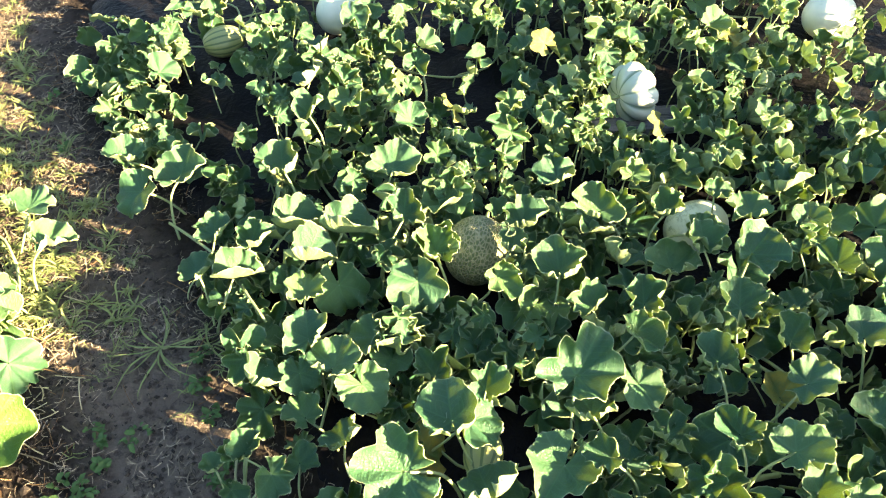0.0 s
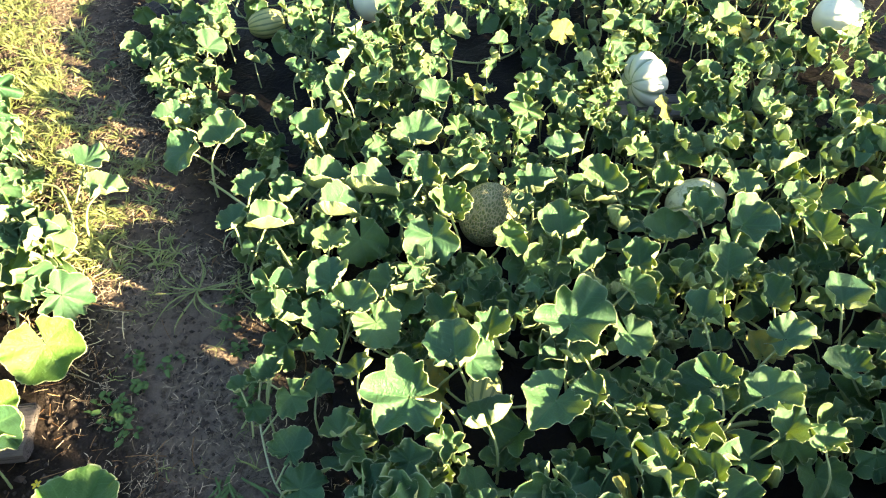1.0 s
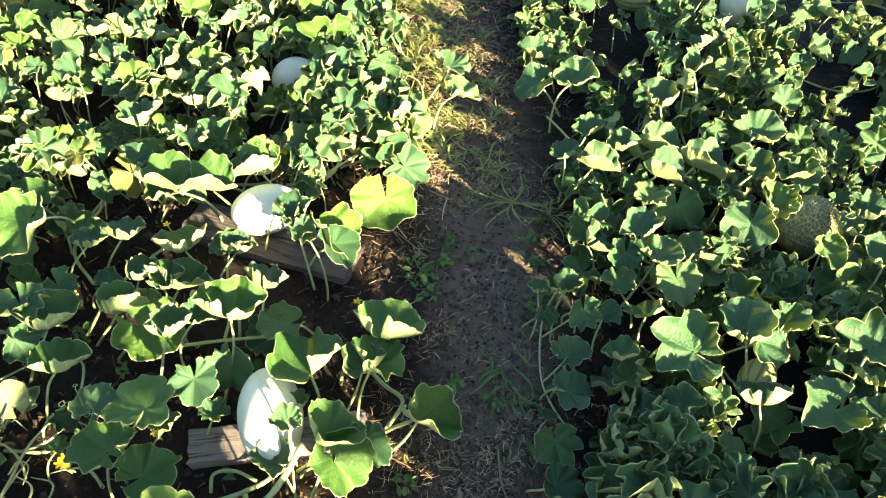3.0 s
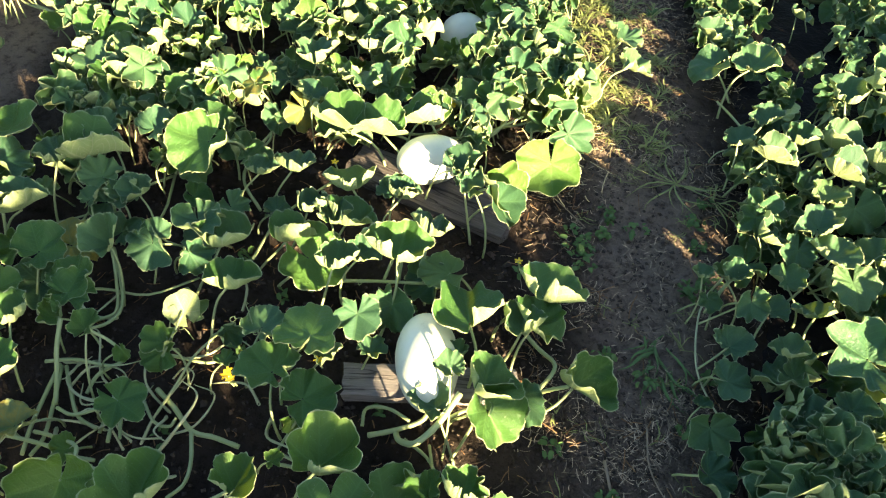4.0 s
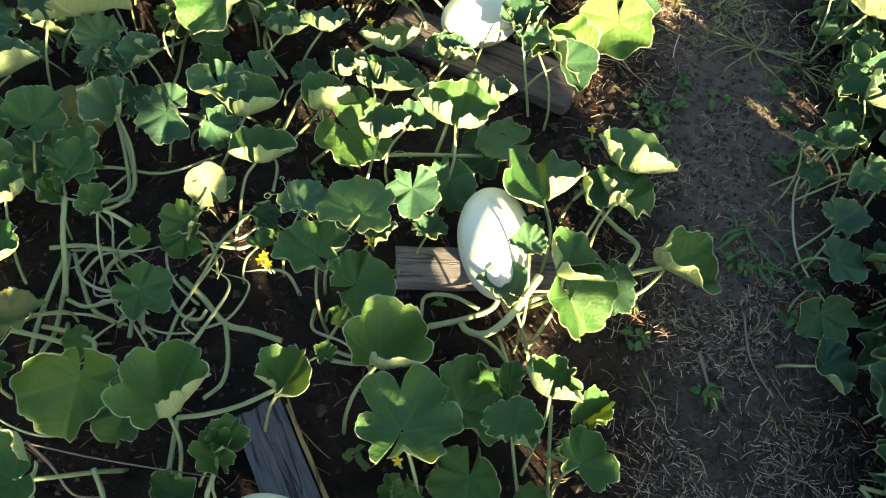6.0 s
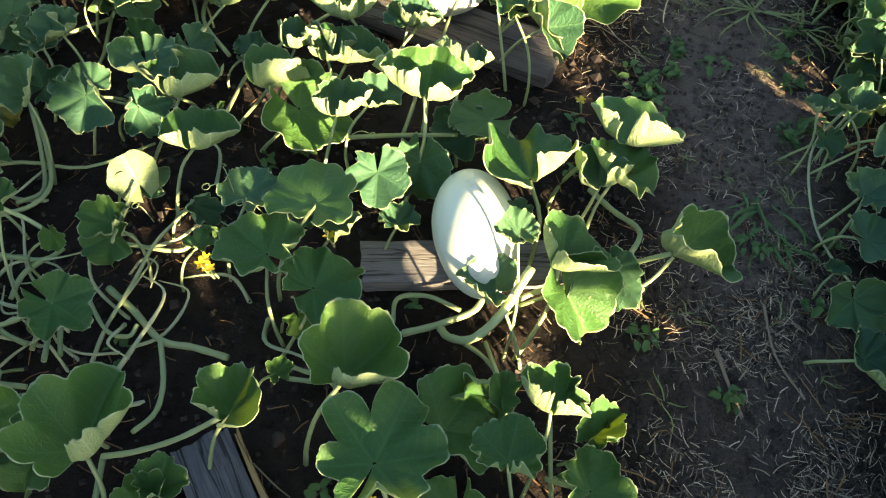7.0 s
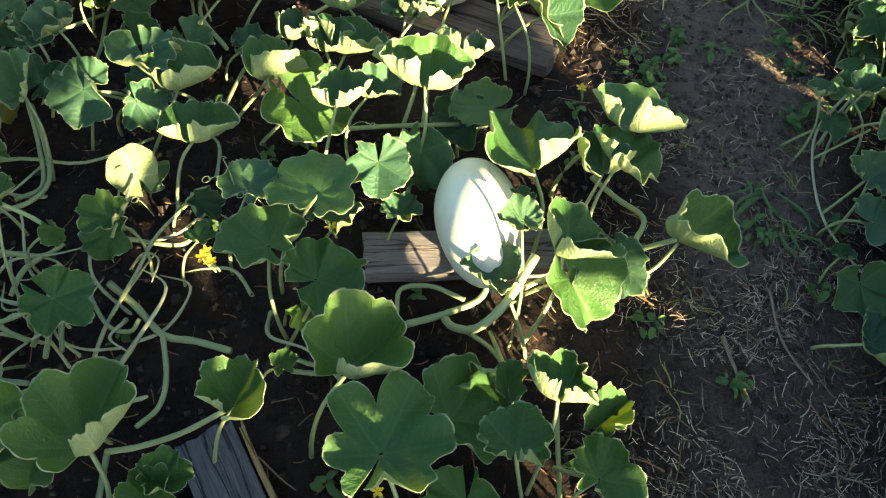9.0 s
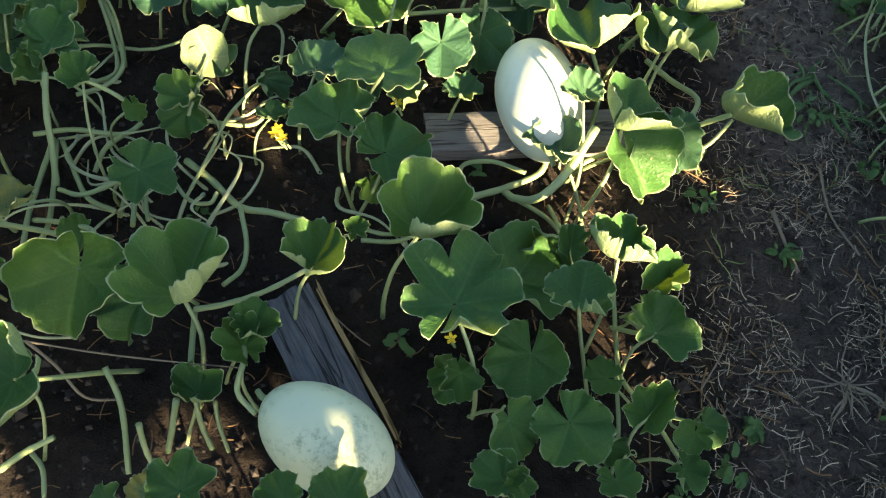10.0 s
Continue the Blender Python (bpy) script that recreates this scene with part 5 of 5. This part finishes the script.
tr = random.Random(77)
for i in range(30):
    # long bare stalks criss-crossing where the old leaves have gone
    ax, ay = tr.gauss(-1.11, 0.16), tr.gauss(-0.15, 0.14)
    h, d = tr.uniform(0, 6.283), tr.uniform(0.10, 0.26)
    z0, z1 = tr.uniform(0.005, 0.03), tr.uniform(0.02, 0.075)
    k1, k2 = tr.uniform(-1.1, 1.1), tr.uniform(-1.5, 1.5)
    bx, by = ax + 0.4 * d * math.cos(h + k1), ay + 0.4 * d * math.sin(h + k1)
    cx, cy = bx + 0.4 * d * math.cos(h), by + 0.4 * d * math.sin(h)
    ex, ey = cx + 0.35 * d * math.cos(h + k2), cy + 0.35 * d * math.sin(h + k2)
    stem("bare_stalk", [(ax, ay, ground_height(ax, ay) - 0.012), (bx, by, z0 + 0.02), (cx, cy, z1), (ex, ey, z1 * tr.uniform(0.1, 0.9))], tr.uniform(0.0030, 0.0058), 0.0012, P_a, STALK, 6, 6, 0.10)


rr = random.Random(4)
right_spots = [(0.30 + 0.55 * i + rr.uniform(-0.12, 0.12), -1.0 + 0.55 * j + rr.uniform(-0.12, 0.12)) for i in range(-2, 6) for j in range(9)]
right_spots = [(x, y) for x, y in right_spots if x > between(PATH_RIGHT, y) and y < 3.35 and x < 2.9]
build_bed("sprawling melon plant with blue-green lobed leaves on black film", (BLUE_LEAVES, BLUE_COARSE), right_spots, right_keep, 66, 0.055, 0.20, 0.105, 0.175, 11, "melon plants on the film")
left_spots = [(-0.65 - 0.5 * i + rr.uniform(-0.1, 0.1), -0.4 + 0.5 * j + rr.uniform(-0.1, 0.1)) for i in range(5) for j in range(8)]
left_spots = [(x, y) for x, y in left_spots if -2.8 < x < between(PATH_LEFT, y) + 0.1 and y < 3.2 and not (x > -1.2 and y < 0.6)]
build_bed("sprawling melon plant with green lobed leaves on dark soil", (BLUE_LEAVES + GREEN_LEAVES[:6], BLUE_COARSE + GREEN_COARSE[:6]), left_spots, left_keep, 42, 0.06, 0.22, 0.11, 0.18, 12, "melon plants on bare soil")
# unseen plants added to shade the near left bed, with a gap for sun
shade_spots = [(0.75 + 0.13 * i + rr.uniform(-0.04, 0.04), -1.72 - 0.05 * (i % 2)) for i in range(8)]
build_bed("tall leafy plant added out of view to shade the beds", (GREEN_LEAVES, GREEN_COARSE), shade_spots, lambda x, y: 1.0 if abs(y + 1.75) < 0.2 and (0.62 < x < 1.08 or 1.34 < x < 1.62) else 0.0, 12, 0.12, 0.90, 0.22, 0.32, 13, "tall plants at the bed's end")

# more unseen plants, added to dapple the near part of the film bed
far_shade_spots = [(2.5 + 0.15 * i + rr.uniform(-0.05, 0.05), -1.75) for i in range(11)]
build_bed("tall leafy plant added out of view to shade the beds", (GREEN_LEAVES, GREEN_COARSE), far_shade_spots, lambda x, y: 1.0 if abs(y + 1.75) < 0.2 and 2.42 < x < 4.05 else 0.0, 7, 0.20, 1.20, 0.22, 0.32, 14, "tall plants at the bed's end")

# added high leaves, out of view, shading the middle of the film bed
corner_shade_spots = [(4.45 + 0.14 * i, -1.75) for i in range(4)]
build_bed("tall leafy plant added out of view to shade the beds", (GREEN_LEAVES, GREEN_COARSE), corner_shade_spots, lambda x, y: 1.0 if abs(y + 1.75) < 0.2 and 4.35 < x < 4.95 else 0.0, 4, 0.60, 1.55, 0.24, 0.32, 19, "tall plants at the bed's end")

# leaves added above the first unseen row to lengthen its shade
top_shade_spots = [(0.95 + 0.15 * i, -1.78) for i in range(5)]
build_bed("tall leafy plant added out of view to shade the beds", (GREEN_LEAVES, GREEN_COARSE), top_shade_spots, lambda x, y: 1.0 if abs(y + 1.78) < 0.2 and 0.85 < x < 1.62 else 0.0, 3, 0.98, 1.27, 0.22, 0.32, 15, "tall plants at the bed's end")

# a few unseen leaves added to trim the sunbeam from above
side_shade_spots = [(1.66 + 0.10 * i, -1.78) for i in range(4)]
build_bed("tall leafy plant added out of view to shade the beds", (GREEN_LEAVES, GREEN_COARSE), side_shade_spots, lambda x, y: 1.0 if abs(y + 1.78) < 0.2 and 1.58 < x < 1.98 else 0.0, 2, 1.08, 1.28, 0.22, 0.30, 16, "tall plants at the bed's end")


# added out of view to take sun off the left bed's nearest leaves
near_shade_spots = [(0.42 + 0.12 * i, -1.75) for i in range(5)]
build_bed("tall leafy plant added out of view to shade the beds", (GREEN_LEAVES, GREEN_COARSE), near_shade_spots, lambda x, y: 1.0 if abs(y + 1.75) < 0.2 and 0.32 < x < 1.0 else 0.0, 3, 0.30, 0.86, 0.20, 0.30, 18, "tall plants at the bed's end")
# low unseen plants, added to keep the sunbeam off the path soil
low_shade_spots = [(2.02 + 0.11 * i, -1.75) for i in range(4)]
build_bed("leafy plant added out of view to shade the path", (GREEN_LEAVES, GREEN_COARSE), low_shade_spots, lambda x, y: 1.0 if abs(y + 1.75) < 0.2 and 1.94 < x < 2.46 else 0.0, 16, 0.36, 0.80, 0.20, 0.28, 17, "tall plants at the bed's end")


# ---- path litter, weeds and grass ----
def strips(name, places, seed, material, lengths, widths, label, category):
    """Many thin bent bits lying on the ground, as one thing."""
    r = random.Random(seed)
    verts, faces = [], []
    for x, y in places:
        a, l, w = r.uniform(0, 6.283), r.uniform(*lengths), r.uniform(*widths)
        bend = r.uniform(-0.5, 0.5)
        z = ground_height(x, y) + r.uniform(0.003, 0.010)
        rise = r.uniform(-0.25, 0.35)
        base = len(verts)
        for k in range(4):
            d = l * (k / 3 - 0.5)
            b = a + bend * (k / 3 - 0.5)
            cx, cy = x + d * math.cos(b), y + d * math.sin(b)
            cz = max(ground_height(cx, cy) + 0.001, z + d * rise)
            px, py = -math.sin(b) * w, math.cos(b) * w
            verts += [(cx + px, cy + py, cz), (cx, cy, cz + w * 0.9), (cx - px, cy - py, cz)]
        for k in range(3):
            i = base + 3 * k
            faces += [(i, i + 3, i + 4, i + 1), (i + 1, i + 4, i + 5, i + 2)]
    return tagged(new(name, made(name, verts, faces, [material])), label, category, kind="stuff")


def path_places(count, seed, spread=1.0, lo=-0.8, hi=3.4):
    r = random.Random(seed)
    out = []
    while len(out) < count:
        y = r.uniform(lo, hi)
        l, w = between(PATH_LEFT, y), between(PATH_RIGHT, y)
        x = r.gauss((l + w) / 2, (w - l) * 0.42 * spread)
        bare = 0.3 if 0.55 < y < 1.3 and on_path(x, y) > 0.25 else 1.0
        if r.random() < bare * (0.22 + 0.78 * (noise.noise(Vector((x * 5, y * 5, 2))) > -0.05)):
            out.append((x, y))
    return out


strips("straw_litter", path_places(21000, 21), 22, STRAW, (0.006, 0.036), (0.0003, 0.0010), "dry straw and chopped grass strewn on the path", "straw")
strips("dead_stems", path_places(420, 23, 1.2), 24, DRYLEAF, (0.03, 0.11), (0.0008, 0.0018), "brown dead stems strewn over the soil", "plant litter")


def bed_places(count, seed, box):
    r = random.Random(seed)
    return [(r.uniform(box[0], box[1]), r.uniform(box[2], box[3])) for _ in range(count)]


PALE_STRAW = plain_material("pale_straw", (0.24, 0.19, 0.10), (0.55, 0.48, 0.27), 0.7)
strips("pale_straw", [(-0.55 + 0.20 * math.cos(7.1 * i) * (i % 13) / 13, 1.35 + 0.42 * math.sin(4.3 * i) * (i % 17) / 17) for i in range(230)], 27, PALE_STRAW, (0.02, 0.10), (0.0008, 0.0018), "pale dry grass stems at the edge of the path", "straw")
strips("bed_litter", [p for p in bed_places(1000, 25, (-1.7, 0.0, -0.9, 1.2)) if on_path(*p) < 0.1], 26, DRYLEAF, (0.01, 0.05), (0.0006, 0.0014), "brown plant bits strewn on the bed soil", "plant litter")


def crumbs(places, seed):
    r = random.Random(seed)
    verts, faces = [], []
    for x, y in places:
        s = r.uniform(0.002, 0.008) * (1.8 if r.random() < 0.08 else 1)
        z = ground_height(x, y)
        i = len(verts)
        for dx, dy, dz in ((1, 0, 0), (0, 1, 0), (-1, 0, 0), (0, -1, 0), (0, 0, 0.9), (0, 0, -0.6)):
            verts.append((x + s * (dx + r.uniform(-0.35, 0.35)), y + s * (dy + r.uniform(-0.35, 0.35)), z + s * (dz + r.uniform(-0.2, 0.2)) + s * 0.3))
        for a, b in ((0, 1), (1, 2), (2, 3), (3, 0)):
            faces += [(i + a, i + b, i + 4), (i + b, i + a, i + 5)]
    return tagged(new("soil_crumbs", made("soil_crumbs", verts, faces, [CLOD], smooth=False)), "crumbs and clods of dark soil", "soil crumbs", kind="stuff")


crumbs(path_places(5200, 31, 1.3) + bed_places(3200, 32, (-1.7, -0.1, -0.9, 1.4)), 33)


def blade(verts, faces, root, heading, length, width, rise, droop, r):
    """One arching grass blade."""
    i0, n = len(verts), 6
    for k in range(n + 1):
        t = k / n
        out = length * t
        z = root[2] + rise * length * t - droop * length * t * t
        h = heading + 0.25 * math.sin(t * 3 + length * 90)
        x, y = root[0] + out * math.cos(h), root[1] + out * math.sin(h)
        w = width * (0.5 + 0.8 * t if t < 0.35 else 1 - (t - 0.35) / 0.66) + 0.0002
        z = max(z, ground_height(x, y) + 0.003)
        verts += [(x - math.sin(h) * w, y + math.cos(h) * w, z + w * 0.5), (x, y, z), (x + math.sin(h) * w, y - math.cos(h) * w, z + w * 0.5)]
    for k in range(n):
        a = i0 + 3 * k
        faces += [(a, a + 3, a + 4, a + 1), (a + 1, a + 4, a + 5, a + 2)]


def tuft_mesh(verts, faces, x, y, blades, length, r, rise, droop, width):
    for _ in range(blades):
        blade(verts, faces, (x + r.uniform(-0.008, 0.008), y + r.uniform(-0.008, 0.008), ground_height(x, y) - 0.002), r.uniform(0, 6.283), length * r.uniform(0.5, 1.2), width * r.uniform(0.7, 1.3), rise * r.uniform(0.3, 1.2), droop * r.uniform(0.5, 1.2), r)


def grass_tuft(x, y, blades, length, seed, rise=1.2, droop=0.9, width=0.0022, material=None, label="small tuft of green grass on the soil", way=None):
    """A tuft that stands out, blade by blade."""
    r = random.Random(seed)
    tuft = tagged(new("grass_tuft"), label, "grass", "grass on the path")
    tuft.matrix_basis = pose(x, y, ground_height(x, y))
    for _ in range(blades):
        verts, faces = [], []
        if way is None:
            tuft_mesh(verts, faces, x, y, 1, length, r, rise, droop, width)
        else:
            px, py = x + r.gauss(0, 0.02), y + r.gauss(0, 0.03)
            blade(verts, faces, (px, py, ground_height(px, py)), radians(way + r.gauss(0, 28)), length * r.uniform(0.5, 1.2), width * r.uniform(0.7, 1.4), rise * r.uniform(0.3, 1.2), droop * r.uniform(0.5, 1.2), r)
        under(new("blade", made("blade", verts, faces, [material or GRASS])), tuft)
    return tuft


gr = random.Random(41)
# a flat crabgrass star on the path and its smaller kin
grass_tuft(-0.156, 1.247, 16, 0.17, 1, 0.35, 0.3, 0.0030, label="flat star of crabgrass spreading on the path")
grass_tuft(-0.02, 1.22, 9, 0.13, 2, 0.6, 0.5, 0.0030)
grass_tuft(-0.03, 0.62, 11, 0.12, 3, 0.4, 0.35, 0.0046, material=WEED, way=-75, label="broad-bladed grass lying flat on the path")
grass_tuft(0.02, 0.52, 8, 0.10, 4, 0.4, 0.4, 0.0042, material=WEED, way=-40)
grass_tuft(0.13, -0.06, 22, 0.085, 5, 0.8, 0.7, 0.0018, STRAW, "withered straw-coloured grass clump on the path")
grass_tuft(0.17, 0.05, 8, 0.06, 6, 1.0, 0.7, 0.0018, STRAW, "withered straw-coloured grass clump on the path")
gv, gf = [], []
for i in range(460):
    y = gr.uniform(1.35, 3.3)
    l, w = between(PATH_LEFT, y), between(PATH_RIGHT, y)
    tuft_mesh(gv, gf, l + (w - l) * gr.choice((gr.uniform(-0.4, 0.35), gr.uniform(-0.2, 0.8))), y, gr.randint(9, 17), gr.uniform(0.03, 0.075), gr, 1.2, 0.9, 0.0030)
for i in range(30):
    y = gr.uniform(-0.5, 1.45)
    l, w = between(PATH_LEFT, y), between(PATH_RIGHT, y)
    tuft_mesh(gv, gf, l + (w - l) * gr.uniform(-0.1, 1.05), y, gr.randint(4, 8), gr.uniform(0.03, 0.07), gr, 0.9, 0.8, 0.0016)
tagged(new("grass", made("grass", gv, gf, [GRASS])), "short green grass growing in tufts along the path", "grass", kind="stuff")


def oval_leaf():
    verts = [(1.6 * math.cos(a), (0.95 - 0.3 * math.cos(a)) * math.sin(a) * (1 + 0.12 * math.cos(5 * a)), 0.45 * abs(math.sin(a)) - 0.25 * math.cos(a) ** 2) for a in (2 * math.pi * k / 10 for k in range(10))] + [(0.3, 0, 0.02), (-0.5, 0, 0.0)]
    faces = [(k, (k + 1) % 10, 10 if k < 3 or k > 6 else 11) for k in range(10)] + [(3, 11, 10), (7, 10, 11)]
    return made("weed_leaf", verts, faces, [WEED])


OVAL = oval_leaf()


def weed(x, y, leaves, radius, seed):
    """A low weed with small oval leaves."""
    r = random.Random(seed)
    plant = tagged(new("weed"), "low weed with small oval green leaves on the soil", "weed", "weeds on the path")
    plant.matrix_basis = pose(x, y, ground_height(x, y))
    for _ in range(leaves):
        h, d = r.uniform(0, 6.283), radius * math.sqrt(r.random())
        cx, cy = x + d * math.cos(h), y + d * math.sin(h)
        s = r.uniform(0.0035, 0.009)
        ob = new("leaf", OVAL)
        ob.matrix_basis = pose(cx, cy, ground_height(cx, cy) + r.uniform(0.005, 0.025), r.uniform(-40, 40), r.uniform(-40, 40), math.degrees(h) + r.uniform(-50, 50)) @ Matrix.Diagonal((s, s, s, 1))
        under(ob, plant)
    return plant


for i in range(26):
    y = gr.uniform(-0.4, 3.0) if i % 2 else gr.uniform(-0.3, 1.2)
    l, w = between(PATH_LEFT, y), between(PATH_RIGHT, y)
    weed(l + (w - l) * gr.choice((gr.uniform(-0.25, 0.15), gr.uniform(0, 1), gr.uniform(0.85, 1.1))), y, gr.randint(8, 20), gr.uniform(0.015, 0.04), 200 + i)
weed(-0.36, 0.86, 40, 0.06, 301)
weed(-0.31, 0.80, 26, 0.05, 302)
weed(-0.21, 0.98, 14, 0.035, 303)
for i in range(14):
    weed(gr.uniform(-1.5, -0.4), gr.uniform(-0.5, 0.7), gr.randint(5, 10), gr.uniform(0.015, 0.035), 320 + i)

# a long grass blade that pokes through the leaves of the film bed
bv, bf = [], []
blade(bv, bf, (0.715, 1.015, 0.16), radians(-68), 0.20, 0.0075, -0.15, 0.15, gr)
tagged(new("long_grass", made("long_grass", bv, bf, [GRASS])), "single broad green grass blade among the leaves", "grass")


# ---- flowers and tendrils ----
def flower(plant, x, y, z, size, heading, seed):
    r = random.Random(seed)
    verts, faces = [], []
    for k in range(5):
        a = radians(heading) + 2 * math.pi * k / 5 + r.uniform(-0.15, 0.15)
        c, s = math.cos(a), math.sin(a)
        i = len(verts)
        for u, v, h in ((0.05, 0, 0), (0.45, 0.28, 0.22), (0.95, 0.18, 0.30), (1.0, -0.12, 0.26), (0.5, -0.3, 0.2), (0.55, 0, 0.12)):
            verts.append((x + size * (u * c - v * s), y + size * (u * s + v * c), z + size * (h + r.uniform(-0.05, 0.05))))
        faces += [(i, i + 4, i + 5), (i, i + 5, i + 1), (i + 1, i + 5, i + 2), (i + 2, i + 5, i + 3), (i + 3, i + 5, i + 4)]
    ob = under(new("flower", made("flower", verts, faces, [FLOWER])), plant)
    stem("flower_stalk", [(x, y, z), (x + 0.003, y, z - 0.012), (x + 0.006, y + 0.004, z - 0.035)], 0.0035, 0.0022, ob, sides=5, steps=3)
    return tagged(ob, "small yellow open flower")


def tendril(plant, x, y, z, heading, reach, turns, curl):
    h = radians(heading)
    pts = [(x + reach * t * math.cos(h), y + reach * t * math.sin(h), z + 0.03 * math.sin(t * 2.5)) for t in (0, 0.3, 0.6, 0.9)]
    ex, ey = x + reach * math.cos(h), y + reach * math.sin(h)
    for k in range(int(turns * 8)):
        a, q = h + k * math.pi / 4, curl * (1 - 0.6 * k / (turns * 8))
        pts.append((ex + q * math.sin(a), ey - q * math.cos(a), z + 0.03 * math.sin(2.5) + 0.0008 * k))
    return tagged(stem("tendril", pts, 0.0011, 0.0008, plant, sides=4, steps=3), "thin pale curled tendril")


flower(P_b, -0.755, 0.085, 0.150, 0.012, 0, 0)
flower(P_a, -0.952, -0.032, 0.100, 0.014, 53, 1)
flower(P_a, -0.945, -0.031, 0.090, 0.010, 106, 2)
flower(P_a, -0.951, -0.026, 0.100, 0.013, 159, 3)
flower(P_a, -0.939, -0.027, 0.090, 0.010, 212, 4)
flower(P_c, -0.486, -0.308, 0.160, 0.010, 265, 5)
flower(P_d, -0.449, 0.604, 0.140, 0.012, 318, 6)
flower(P_a, -0.958, 0.046, 0.090, 0.010, 11, 7)
flower(P_a, -0.960, -0.013, 0.090, 0.012, 64, 8)
flower(P_d, -0.933, 0.970, 0.160, 0.020, 117, 9)
flower(P_f, -0.893, 1.100, 0.150, 0.022, 170, 10)
flower(P_g, -1.612, -0.107, 0.120, 0.012, 223, 11)
flower(P_g, -1.686, -0.052, 0.100, 0.010, 276, 12)
flower(P_d, -1.102, 0.722, 0.120, 0.012, 329, 13)
flower(P_s, 0.805, 1.242, 0.180, 0.012, 22, 14)
flower(P_c, -0.244, -0.362, 0.060, 0.008, 75, 15)
tendril(P_d, -0.849, 0.331, 0.110, 20, 0.055, 1.6, 0.007)
tendril(P_a, -0.948, 0.097, 0.150, 200, 0.05, 1.2, 0.01)
tendril(P_a, -0.944, 0.089, 0.160, 140, 0.06, 0.8, 0.006)
tendril(P_b, -0.882, 0.080, 0.150, 190, 0.04, 1, 0.01)
tendril(P_c, -0.189, -0.367, 0.060, 60, 0.03, 1.5, 0.006)
tendril(P_r, 0.786, 1.293, 0.220, -60, 0.05, 0.7, 0.018)
tendril(P_a, -1.115, 0.039, 0.050, 170, 0.04, 1.5, 0.009)
tendril(P_b, -0.686, -0.108, 0.060, 80, 0.03, 1, 0.008)
